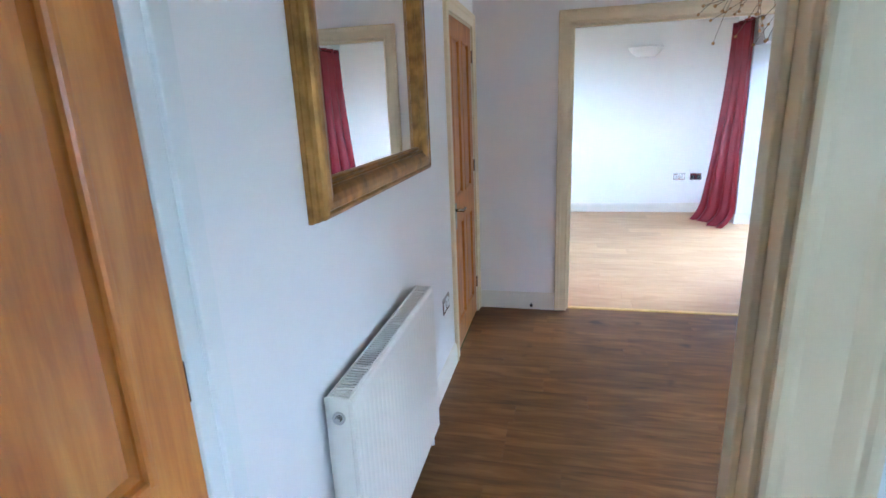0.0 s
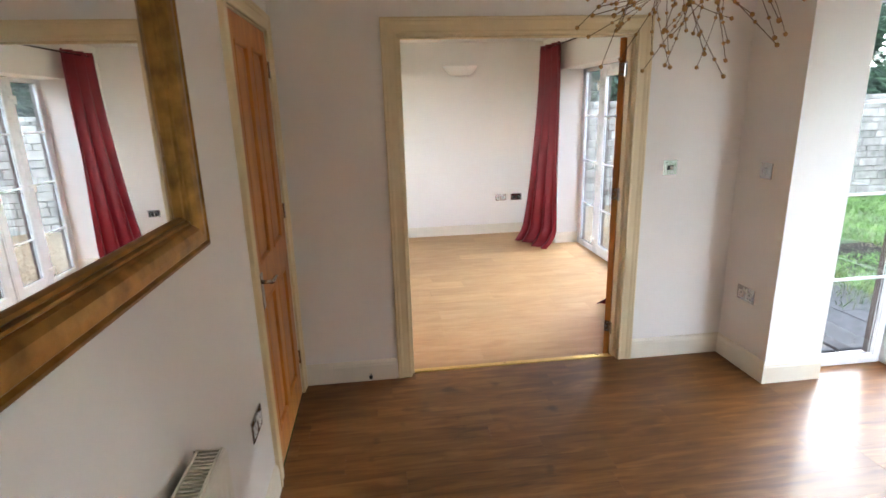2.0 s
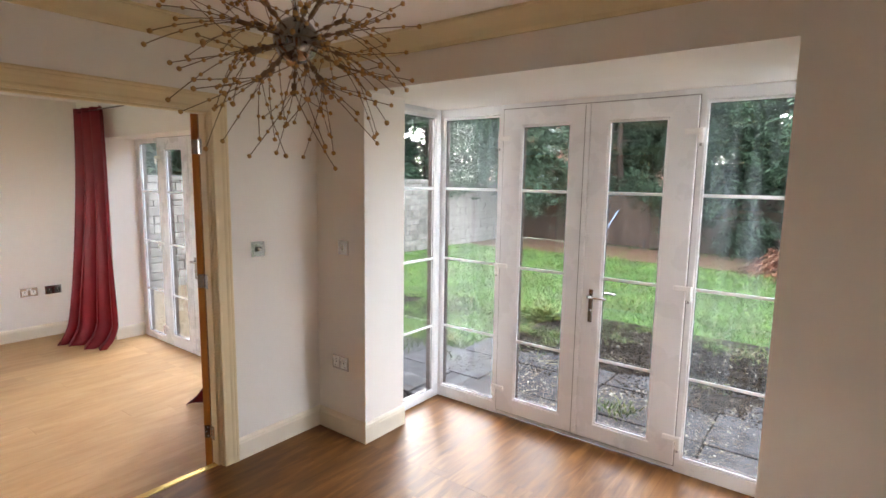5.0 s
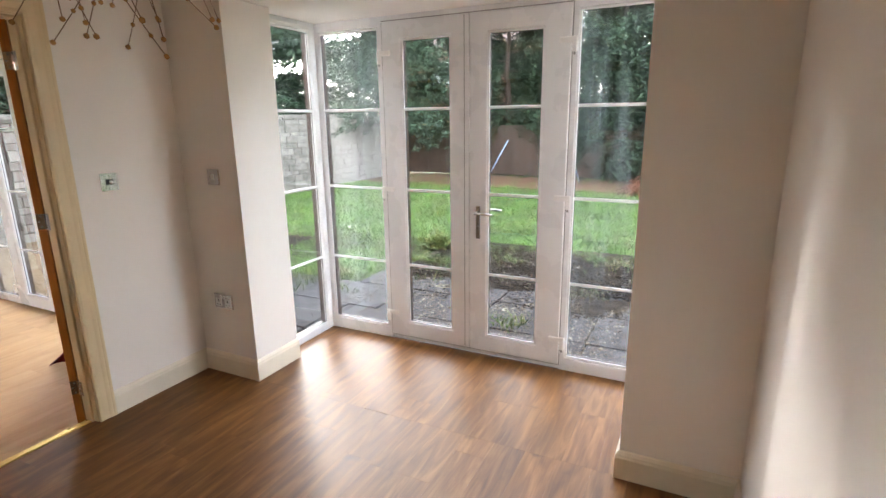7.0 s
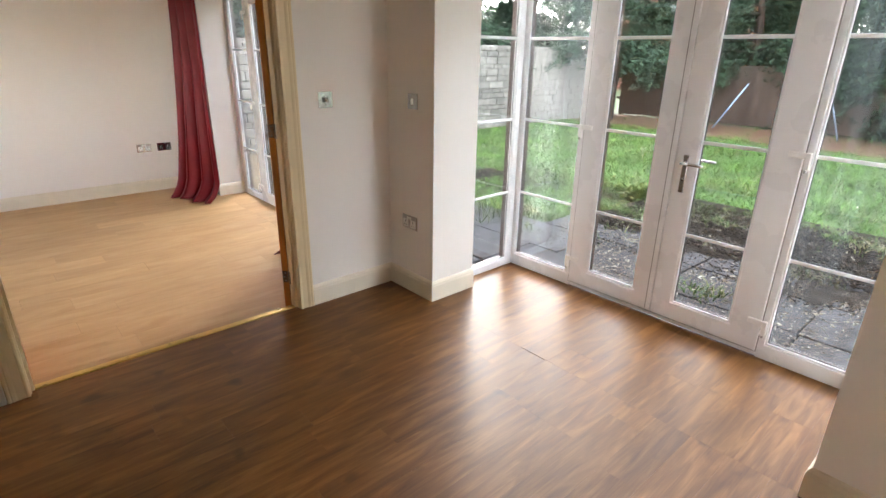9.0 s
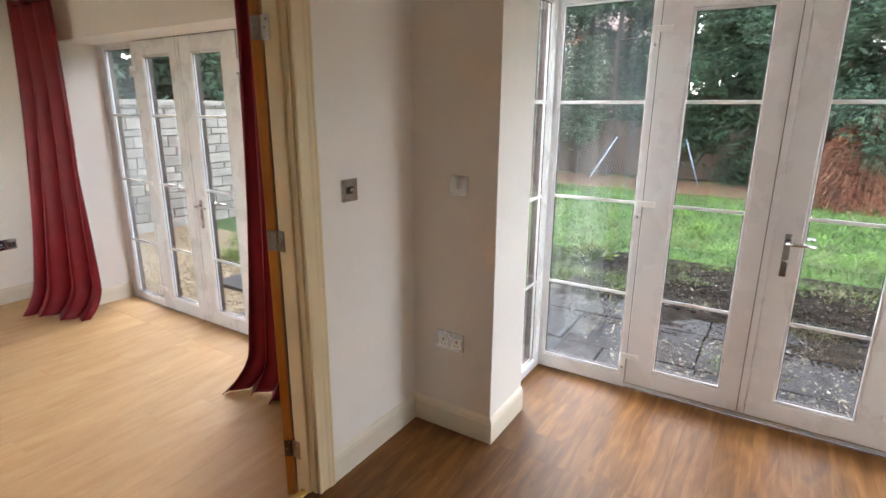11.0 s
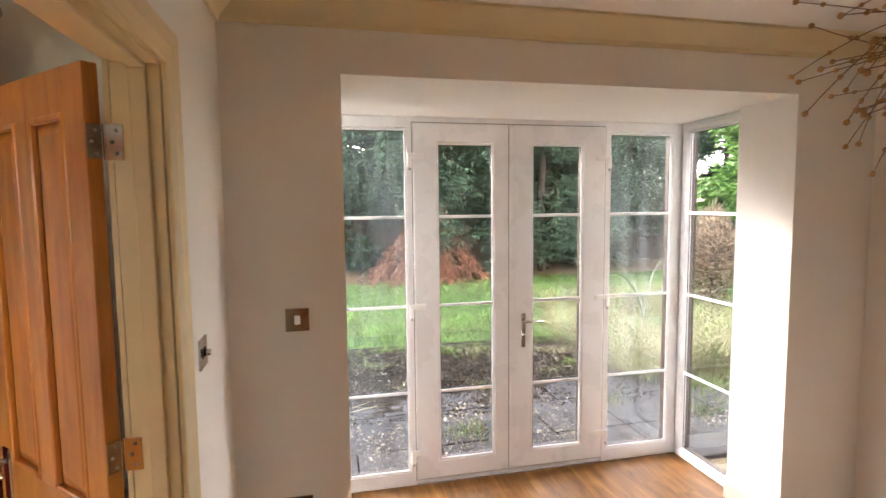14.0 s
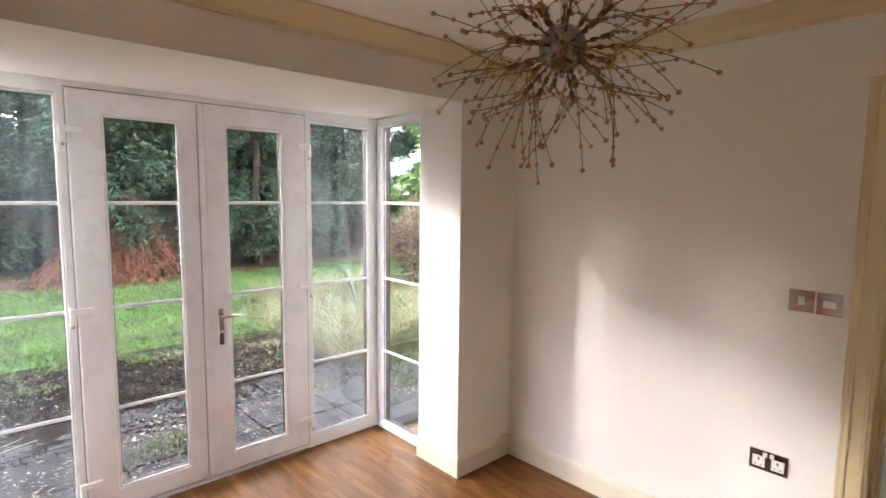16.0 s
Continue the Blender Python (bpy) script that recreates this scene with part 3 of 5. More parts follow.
        rod(bm, (w - 0.11, y + s * 0.05, knob_z + 0.033), (w - 0.165, y + s * 0.045, knob_z + 0.024), 0.008, 0.006, n=12)
        part("lever", bm, CHROME, t, "curved chrome lever", True)
    for z in (h - 0.175, h * 0.5506, 0.23):
        bm = bmesh.new()
        yk = -0.006 if flip < 0 else d + 0.006
        rod(bm, (-0.004, yk, z - 0.04), (-0.004, yk, z + 0.04), 0.006, n=10)
        box(bm, -0.0035, 0.0, 0.002, d - 0.002, z - 0.038, z + 0.038)
        hg = part("hinge", bm, STEEL, t, "steel butt hinge")
        for k in range(3):
            bm = bmesh.new()
            rod(bm, (-0.0032, 0.014 + 0.009 * (k % 2), z - 0.026 + 0.026 * k), (-0.0042, 0.014 + 0.009 * (k % 2), z - 0.026 + 0.026 * k), 0.0042, n=10)
            part("screw", bm, GAP_FITTING_GREY, hg, "dull countersunk screw")
    return t


panel_door(pose(X0 - 0.002, 3.815, 0.008, 0, 0, -90) @ pose(0, -0.035, 0), 0.715, 1.972, "varnished pine four-panel cupboard door, closed", 0.87, 1)
panel_door(pose(1.437, 4.05, LOW + 0.01, 0, 0, 45), 0.66, 1.985 - LOW - 0.03, "varnished pine four-panel door standing open against a curtain", 0.93, -1)
panel_door(Matrix.Translation((0.113, 4.05, LOW + 0.01)) @ pose(0, 0, 0, 0, 0, 96) @ pose(0, 0, 0), 0.66, 1.985 - LOW - 0.03, "varnished pine four-panel door standing open", 0.93, -1)
panel_door(pose(-0.553, 0.855, 0.008, 0, 0, -90), 0.838, 1.968, "varnished pine four-panel kitchen door, open", 0.9, -1)

# leaf plates of the hinges on the cream lining
for z in (1.79, 1.055, 0.17):
    bm = boxes((1.4322, 1.4348, 4.004, 4.040, z - 0.04, z + 0.04), bevel=0.0006)
    plate_ob = solo("hinge_plate", bm, STEEL, "steel hinge plate screwed to the cream door lining", "hinge")
    for k in range(3):
        bm = bmesh.new()
        rod(bm, (1.4325, 4.018 + 0.009 * (k % 2), z - 0.026 + 0.026 * k), (1.4314, 4.018 + 0.009 * (k % 2), z - 0.026 + 0.026 * k), 0.0042, n=10)
        part("screw", bm, GAP_FITTING_GREY, plate_ob, "dull countersunk screw")


# ---- electrical plates ----
def plate(name, m, label, category, double=False, kind="switch", insert=WHITEP):
    t = thing(name, m, label, category)
    w = 0.073 if double else 0.044
    bm = bmesh.new()
    box(bm, -w, w, 0, 0.006, -0.044, 0.044, 0.002, 2)
    body = part("faceplate", bm, STEEL, t, "brushed steel faceplate")
    for s in (-1, 1):
        bm = bmesh.new()
        rod(bm, (s * (w - 0.013), 0.005, 0), (s * (w - 0.013), 0.0072, 0), 0.004, n=10)
        part("screw", bm, CHROME, t)
    if kind == "switch":
        part("rocker", boxes((-0.011, 0.011, 0.0062, 0.0105, -0.017, 0.017), bevel=0.0015), insert, t, "white rocker")
    elif kind == "wide":
        part("rocker", boxes((-0.022, 0.022, 0.0062, 0.0105, -0.014, 0.014), bevel=0.0015), insert, t, "white rocker")
    elif kind == "dimmer":
        bm = bmesh.new()
        rod(bm, (0, 0.006, 0), (0, 0.024, 0), 0.011, 0.0095, 16)
        part("knob", bm, CHROME, t, "chrome dimmer knob", True)
        part("surround", boxes((-0.02, 0.02, 0.0062, 0.0072, -0.014, 0.014)), BLACK, t)
    else:
        for s in (-1, 1):
            x = s * 0.036
            part("socket_insert", boxes((x - 0.024, x + 0.024, 0.0062, 0.0078, -0.030, 0.018), bevel=0.0006), insert, t)
            part("rocker", boxes((s * 0.013 - 0.008, s * 0.013 + 0.008, 0.0079, 0.0115, 0.019, 0.037), bevel=0.001), WHITEP if insert != BLACK else STEEL, t)
            bm = boxes((x - 0.003, x + 0.003, 0.0079, 0.0084, -0.003, 0.010), (x - 0.014, x - 0.007, 0.0079, 0.0084, -0.022, -0.018), (x + 0.007, x + 0.014, 0.0079, 0.0084, -0.022, -0.018))
            part("pin_holes", bm, BLACK if insert != BLACK else WHITEP, t)
    return t


plate("dimmer_switch", pose(1.694, Y1, 1.222, 0, 0, 180), "brushed steel dimmer switch beside the wide doorway", "switch", kind="dimmer")
plate("light_switch", pose(X1, 3.675, 1.211, 0, 0, 90), "brushed steel light switch with white rocker", "switch")
plate("wall_socket", pose(X1, 3.711, 0.468, 0, 0, 90), "brushed steel double socket with white inserts", "socket", True, "socket")
plate("wall_socket", pose(X0, 2.812, 0.458, 0, 0, -90), "dark steel double socket beside the radiator", "socket", True, "socket")
plate("light_switch", pose(0.617, Y0, 1.218, 0, 0, 0), "brushed steel light switch beside the kitchen doorway", "switch")
plate("cooker_switch", pose(0.523, Y0, 1.216, 0, 0, 0), "brushed steel switch with a wide white rocker", "switch", kind="wide")
plate("wall_socket", pose(0.69, Y0, 0.507, 0, 0, 0), "brushed steel double socket with white inserts", "socket", True, "socket")
plate("wall_socket", pose(1.585, 7.84, 0.42, 0, 0, 180), "brushed steel double socket with white inserts", "socket", True, "socket")
plate("wall_socket", pose(1.795, 7.84, 0.42, 0, 0, 180), "steel double socket with black inserts", "socket", True, "socket", BLACK)

# door stop
t = thing("door_stop", pose(-0.14, Y1 - 0.016, 0.045), "small dark door stop on the skirting board", "door stop")
bm = bmesh.new()
rod(bm, (0, 0, 0), (0, -0.035, 0), 0.006, n=10)
part("stem", bm, STEEL, t, "", True)
bm = bmesh.new()
rod(bm, (0, -0.033, 0), (0, -0.05, 0), 0.012, 0.010, 12)
part("buffer", bm, BLACK, t, "black rubber buffer", True)


# ---- mirror ----
def mirror(y0, y1, z0, z1):
    t = thing("wall_mirror", pose(X0, (y0 + y1) / 2, z0), "large wall mirror in a gilt moulded frame", "mirror")
    prof = [(0, 0), (0, 0.012), (0.004, 0.014), (0.004, 0.027), (0.009, 0.031), (0.009, 0.043), (0.015, 0.050), (0.022, 0.052), (0.027, 0.044), (0.031, 0.048), (0.048, 0.049), (0.066, 0.045), (0.080, 0.035), (0.084, 0.026), (0.088, 0.031), (0.093, 0.029), (0.095, 0.020), (0.099, 0.024), (0.105, 0.021), (0.108, 0.011), (0.108, 0)]
    hw, hh = (y1 - y0) / 2, z1 - z0
    cs = [(-hw, 0, 1, 1), (hw, 0, -1, 1), (hw, hh, -1, -1), (-hw, hh, 1, -1)]
    for i in range(4):
        bm = bmesh.new()
        rs = []
        for y, z, sy, sz in (cs[i], cs[(i + 1) % 4]):
            rs.append([bm.verts.new((d, y + sy * o, z + sz * o)) for o, d in prof])
        for j in range(len(prof)):
            bm.faces.new((rs[0][j], rs[1][j], rs[1][(j + 1) % len(prof)], rs[0][(j + 1) % len(prof)]))
        bmesh.ops.recalc_face_normals(bm, faces=bm.faces)
        part("frame_rail", bm, GOLD, t, "worn gilt moulding")
    part("mirror_glass", boxes((0.002, 0.010, -hw + 0.1, hw - 0.1, 0.1, hh - 0.1)), MIRROR, t, "silvered mirror glass")


mirror(1.372, 2.46, 1.24, 2.12)


# ---- radiator ----
def radiator(y0, y1, z0, z1, xb, xf):
    t = thing("radiator", pose(0, y0, z0), "white panel radiator with a slotted top grille", "radiator")
    L, H = y1 - y0, z1 - z0
    n = 240
    bm = bmesh.new()
    rows = [(0.0, 0), (0.03, 0), (0.05, 1), (H - 0.06, 1), (H - 0.04, 0), (H - 0.012, 0), (H - 0.004, -1.6), (H, -3)]
    grid = []
    for z, a in rows:
        line = []
        for i in range(n + 1):
            y = L * i / n
            k = (y / 0.0333) % 1
            bulge = 0.0 if k < 0.25 else min(1, (k - 0.25) / 0.15) if k < 0.85 else (1 - k) / 0.15
            edge = 0.02 < y < L - 0.02
            line.append(bm.verts.new((xf - 0.004 + (0.0013 * bulge if a == 1 and edge else 0) + (0.002 * a if a < 0 else 0), y, z)))
        grid.append(line)
    for a, b in zip(grid, grid[1:]):
        for i in range(n):
            bm.faces.new((a[i], a[i + 1], b[i + 1], b[i]))
    bmesh.ops.recalc_face_normals(bm, faces=bm.faces)
    back = bmesh.ops.extrude_face_region(bm, geom=bm.faces[:])
    for v in [g for g in back["geom"] if isinstance(g, bmesh.types.BMVert)]:
        v.co.x = xf - 0.014
    bmesh.ops.recalc_face_normals(bm, faces=bm.faces)
    part("front_panel", bm, RAD, t, "ribbed white steel panel")
    part("back_panel", boxes((xb + 0.008, xb + 0.02, 0, L, 0, H), bevel=0.003), RAD, t)
    for y in (0, L - 0.004):
        part("side_panel", boxes((xb + 0.005, xf - 0.016, y, y + 0.004, 0.01, H + 0.002), bevel=0.001), RAD, t)
    bm = bmesh.new()
    g0, g1 = xb + 0.012, xf - 0.012
    box(bm, g0, g0 + 0.008, 0, L, H - 0.002, H + 0.004, 0.001), box(bm, g1 - 0.008, g1, 0, L, H - 0.002, H + 0.004, 0.001)
    m = int(L / 0.0145)
    for i in range(m + 1):
        y = 0.004 + (L - 0.012) * i / m
        wide = 0.010 if i % 22 == 11 else 0.0052
        box(bm, g0 + 0.008, g1 - 0.008, y, y + wide, H - 0.001, H + 0.003)
    part("top_grille", bm, RAD, t, "slotted white top grille")
    fins = bmesh.new()
    for i in range(int(L / 0.05)):
        box(fins, xb + 0.022, xf - 0.018, 0.03 + i * 0.05, 0.0312 + i * 0.05, 0.04, H - 0.05)
    part("convector_fins", fins, RAD, t)
    bm = bmesh.new()
    rod(bm, ((xb + xf) / 2, -0.001, H - 0.055), ((xb + xf) / 2, -0.008, H - 0.055), 0.018, n=16)
    rod(bm, ((xb + xf) / 2, -0.008, H - 0.055), ((xb + xf) / 2, -0.016, H - 0.055), 0.009, n=6)
    part("end_plug", bm, CHROME, t, "chrome end plug")
    for y in (-0.02, L + 0.02):
        bm = bmesh.new()
        xc = (xb + xf) / 2
        rod(bm, (xc, y, -z0), (xc, y, 0.06), 0.0075, n=12)
        rod(bm, (xc, y, 0.02), (xc, y, 0.085), 0.013, n=14)
        rod(bm, (xc, y, 0.045), (xc, 0.0 if y < 0 else L, 0.045), 0.011, n=12)
        part("valve_pipe", bm, WHITEP, t, "white valve and pipe", True)
    for y in (0.15, L - 0.15):
        part("bracket", boxes((X0, xb + 0.008, y - 0.02, y + 0.02, 0.1, H - 0.08)), RAD, t)


radiator(1.31, 2.185, 0.125, 0.785, -0.525, -0.435)


# ---- curtains ----
def curtain(label, top0, top1, bot0, bot1, z1, z0, pleats, amp0, amp1, spill, phase):
    nu, nv = pleats * 14, 36
    a0, a1, b0, b1 = (Vector(p) for p in (top0, top1, bot0, bot1))
    bm = bmesh.new()
    g = []
    for j in range(nv + 1):
        v = j / nv
        k = v ** 1.8
        row = []
        for i in range(nu + 1):
            u = i / nu
            p = (a0.lerp(a1, u)).lerp(b0.lerp(b1, u), k)
            d = ((a1 - a0).lerp(b1 - b0, k)).normalized()
            nrm = Vector((-d.y, d.x))
            ph = 2 * math.pi * pleats * (u + 0.02 * math.sin(5 * v + phase)) + phase
            am = amp0 + (amp1 - amp0) * k
            off = am * (math.sin(ph) + 0.25 * math.sin(2 * ph + 3 * v) + 0.3 * v * math.sin(0.37 * ph + 2 * phase))
            q = p + nrm * off + d * (0.35 * am * math.sin(2 * ph))
            z = z1 + (z0 - z1) * v
            if v > 0.9:
                s = (v - 0.9) / 0.1
                q = q + Vector(spill) * (s * s * (0.75 + 0.25 * math.sin(ph * 0.23 + phase)))
                z = max(z, z0 + 0.005 + 0.05 * (1 - s) + 0.006 * s * (1 + math.sin(ph * 0.6)))
            row.append(bm.verts.new((q.x, q.y, z)))
        g.append(row)
    for a, b in zip(g, g[1:]):
        for i in range(nu):
            bm.faces.new((a[i], a[i + 1], b[i + 1], b[i]))
    t = thing("curtain", pose(0, 0, 0), label, "curtain", "living room curtains")
    cl = part("fabric", bm, VELVET, t, "", True)
    so = cl.modifiers.new("thickness", "SOLIDIFY")
    so.thickness = 0.003
    for i in range(pleats):
        u = (i + 0.5) / pleats
        c = a0.lerp(a1, u)
        bm = bmesh.new()
        bmesh.ops.create_circle(bm, segments=16, radius=0.021, matrix=Matrix.Translation((c.x, c.y, 2.236)) @ pose(0, 0, 0, 90, 0, 0))
        r = bmesh.ops.extrude_edge_only(bm, edges=bm.edges[:])
        for vv in [q for q in r["geom"] if isinstance(q, bmesh.types.BMVert)]:
            vv.co.y += 0.004
        part("curtain_ring", bm, STEEL, t, "steel curtain ring", True)
    return t


curtain("long red satin curtain drawn back beside the french doors", (2.03, 6.86), (1.985, 7.37), (2.075, 6.90), (1.76, 7.40), 2.275, LOW, 3, 0.035, 0.045, (-0.16, -0.07), 0.6)
curtain("long red satin curtain hanging behind an open door", (1.99, 4.56), (1.985, 4.82), (2.04, 4.60), (1.97, 5.02), 2.275, LOW, 3, 0.05, 0.06, (-0.17, 0.03), 2.2)
t = thing("curtain_rail", pose(1.985, 6.0, 2.236), "slim steel curtain rail with ball finials", "curtain rail")
bm = bmesh.new()
rod(bm, (0, -1.48, 0), (0, 1.42, 0), 0.009, n=12)
part("pole", bm, STEEL, t, "", True)
for s in (-1.48, 1.42):
    bm = bmesh.new()
    ball(bm, (0, s, 0), 0.022, 14, 10)
    part("finial", bm, STEEL, t, "steel ball finial", True)
for s in (-1.36, 1.33):
    bm = bmesh.new()
    rod(bm, (0, s, 0), (X1 - 1.985, s, 0), 0.006, n=10)
    rod(bm, (X1 - 1.985, s, 0), (X1 - 1.993, s, 0), 0.022, n=14)
    part("bracket", bm, STEEL, t, "", True)

# plaster up-lighter on the living room wall
t = thing("wall_light", pose(1.06, 7.84, 1.985), "white plaster half-bowl wall light", "wall light")
bm = bmesh.new()
g = []
for j in range(9):
    v = j / 8
    r = 0.10 + 0.11 * math.sin(v * math.pi / 2)
    g.append([bm.verts.new((r * math.cos(math.pi * i / 24), -0.62 * r * math.sin(math.pi * i / 24), 0.125 * v)) for i in range(25)])
for a, b in zip(g, g[1:]):
    for i in range(24):
        bm.faces.new((a[i], a[i + 1], b[i + 1], b[i]))
bm.faces.new(g[0])
shade = part("shade", bm, WALL, t, "", True)
so = shade.modifiers.new("thickness", "SOLIDIFY")
so.thickness = 0.006


# ---- chandelier ----
def chandelier(c):
    t = thing("chandelier", pose(*c), "burst chandelier of brown wires with amber beads round a chrome hub", "chandelier")
    rnd = random.Random(5)
    bm = bmesh.new()
    ball(bm, (0, 0, 0), 0.056, 24, 16)
    part("hub", bm, surface("dark chrome", (0.30, 0.27, 0.25), 0.1, 1.0, spread=0.05, scale=30, bump=0.0), t, "chrome ball hub", True)
    bm = bmesh.new()
    rod(bm, (0, 0, 0.05), (0, 0, CEILING - c[2] - 0.02), 0.008, n=12)
    part("stem", bm, CHROME, t, "", True)
    bm = bmesh.new()
    rod(bm, (0, 0, CEILING - c[2] - 0.03), (0, 0, CEILING - c[2]), 0.05, 0.06, 24)
    part("ceiling_cup", bm, CHROME, t, "chrome ceiling cup", True)
    bm = bmesh.new()
    rod(bm, (0, 0, -0.05), (0, 0, -0.066), 0.008, 0.006, 12)
    part("hub_nut", bm, CHROME, t, "", True)
    n = 25
    beads = bmesh.new()
    for k in range(n):
        z = 0.86 - 1.78 * (k + 0.5) / n
        a = k * 2.39996
        h = math.sqrt(max(0, 1 - z * z))
        d = Vector((h * math.cos(a), h * math.sin(a), z))
        tube = bmesh.new()
        side = d.cross(Vector((0, 0, 1))).normalized()
        up = side.cross(d)
        reach = 0.30 + 0.035 * rnd.random() - 0.08 * abs(d.z)
        rod(tube, d * 0.045, d * 0.115, 0.0026, n=6)
        rod(tube, d * 0.108, d * 0.14, 0.0065, 0.0055, 8)
        rod(tube, d * 0.078, d * 0.092, 0.0058, n=8)
        br = part("branch", tube, TWIG, t, "dark metal branch", True)
        for w in range(5):
            an = 2 * math.pi * (w + rnd.random() * 0.7) / 5
            fan = (side * math.cos(an) + up * math.sin(an)) * (0.07 + 0.10 * rnd.random())
            L = reach * (0.74 + 0.32 * rnd.random())
            sag = 0.012 + 0.025 * rnd.random()
            pts = [d * (0.12 + (L - 0.12) * q) + fan * q ** 1.4 + Vector((0, 0, -sag * q * q)) for q in (s / 8 for s in range(9))]
            wire = bmesh.new()
            rings = []
            for i, p in enumerate(pts):
                dr = (pts[min(i + 1, 8)] - pts[max(i - 1, 0)]).to_track_quat("Z", "Y")
                rings.append([wire.verts.new(p + dr @ Vector((0.0011 * math.cos(c), 0.0011 * math.sin(c), 0))) for c in (0, 1.57, 3.14, 4.71)])
            for r0, r1 in zip(rings, rings[1:]):
                for j in range(4):
                    wire.faces.new((r0[j], r0[(j + 1) % 4], r1[(j + 1) % 4], r1[j]))
            part("wire", wire, TWIG, br)
            for q in (0.05 + 0.15 * rnd.random(), 0.35 + 0.15 * rnd.random(), 0.62 + 0.2 * rnd.random(), 1.0):
                i = min(7, int(q * 8))
                p = pts[i].lerp(pts[i + 1], q * 8 - i)
                bmesh.ops.create_icosphere(beads, subdivisions=1, radius=0.0066 if q == 1.0 else 0.0054, matrix=Matrix.Translation(p))
    tagged(part("bead", beads, AMBER, t, "small amber beads", True), kind="stuff")


chandelier((0.813, 2.376, 1.971))


# ---- kitchen beyond the doorway ----
def kitchen_unit():
    t = thing("kitchen_unit", pose(0.45, -1.4, 0), "white kitchen base unit", "cabinet")
    part("body", boxes((0, 0.9, -0.55, -0.02, 0.1, 0.87)), WHITEP, t)
    part("plinth", boxes((0, 0.9, -0.5, -0.06, 0, 0.1)), BLACK, t, "black plinth")
    for x in (0.0, 0.6):
        w = 0.597 if x == 0 else 0.3
        part("drawer_front", boxes((x + 0.003, x + w - 0.003, -0.019, 0.0, 0.10, 0.22 if x == 0 else 0.86), bevel=0.002), WHITEP, t)
    return t


kitchen_unit()
t = thing("oven", pose(0.75, -1.4, 0.225), "built-under oven with a black glass door", "oven")
part("fascia", boxes((-0.295, 0.295, -0.017, 0.002, 0.5, 0.63), bevel=0.002), WHITEP, t, "white control fascia")
part("door", boxes((-0.295, 0.295, -0.017, 0.004, 0.0, 0.49), bevel=0.003), plain("black glass", (0.01, 0.01, 0.012), 0.08), t, "black glass door")
bm = bmesh.new()
rod(bm, (-0.24, 0.04, 0.44), (0.24, 0.04, 0.44), 0.009, n=12)
rod(bm, (-0.22, 0, 0.44), (-0.22, 0.04, 0.44), 0.007, n=10), rod(bm, (0.22, 0, 0.44), (0.22, 0.04, 0.44), 0.007, n=10)
part("handle", bm, STEEL, t, "steel bar handle", True)
solo("worktop", boxes((0.4, 1.4, -1.97, -1.37, 0.87, 0.91), bevel=0.004), BLACK, "dark kitchen worktop on white units", "worktop")


# ---- garden ----
GZ = -0.19


def grassy(name, a, b, c, rough=0.9, patches=2.6):
    m, n, l, bs = nodes_of(name)
    g = n.new("ShaderNodeNewGeometry")
    r = ramp(n, [(0.0, a), (0.55, b), (1.0, c)])
    co, patch, mr, hs = n.new("ShaderNodeTexCoord"), n.new("ShaderNodeTexNoise"), n.new("ShaderNodeMapRange"), n.new("ShaderNodeHueSaturation")
    patch.inputs["Scale"].default_value, patch.inputs["Detail"].default_value = patches, 3
    mr.inputs["From Min"].default_value, mr.inputs["From Max"].default_value = 0.32, 0.68
    mr.inputs["To Min"].default_value, mr.inputs["To Max"].default_value = 0.55, 1.4
    l.new(co.outputs["Object"], patch.inputs["Vector"]), l.new(patch.outputs["Fac"], mr.inputs["Value"]), l.new(mr.outputs["Result"], hs.inputs["Value"])
    l.new(g.outputs["Random Per Island"], r.inputs["Fac"]), l.new(r.outputs["Color"], hs.inputs["Color"]), l.new(hs.outputs["Color"], bs.inputs["Base Color"])
    bs.inputs["Roughness"].default_value = rough
    return m


GRASS = grassy("grass blades", (0.040, 0.095, 0.012), (0.085, 0.18, 0.024), (0.16, 0.25, 0.05), 0.6)
STRAW = grassy("dry grass", (0.20, 0.16, 0.085), (0.30, 0.26, 0.16), (0.12, 0.14, 0.05), 0.7)
FLECK = grassy("pale dead leaf", (0.10, 0.075, 0.05), (0.20, 0.165, 0.11), (0.36, 0.33, 0.27), 0.8)
WEED = grassy("weed leaves", (0.04, 0.085, 0.015), (0.085, 0.14, 0.025), (0.20, 0.20, 0.05), 0.6)
YEW = grassy("dark conifer foliage", (0.008, 0.021, 0.009), (0.018, 0.042, 0.018), (0.046, 0.082, 0.040), 0.7)
LIME = grassy("bright conifer foliage", (0.038, 0.10, 0.014), (0.072, 0.165, 0.022), (0.125, 0.21, 0.036), 0.7)
DEAD = grassy("dead brown foliage", (0.06, 0.018, 0.009), (0.13, 0.040, 0.019), (0.20, 0.075, 0.038), 0.9)
BARK = surface("brown bark", (0.032, 0.020, 0.014), 0.95, spread=0.4, scale=14, grain=40, bump=0.8)
SOIL = surface("dark leaf-strewn soil", (0.022, 0.018, 0.015), 0.95, spread=0.5, scale=8, grain=60, bump=0.8)
SOIL.node_tree.nodes["Principled BSDF"].inputs["Specular IOR Level"].default_value = 0.05
LITTER = surface("red-brown leaf litter", (0.125, 0.06, 0.034), 0.95, spread=0.4, scale=12, grain=60, bump=0.8)
LAWN = surface("lawn", (0.035, 0.065, 0.013), 0.95, spread=0.45, scale=3, grain=80, bump=0.9)
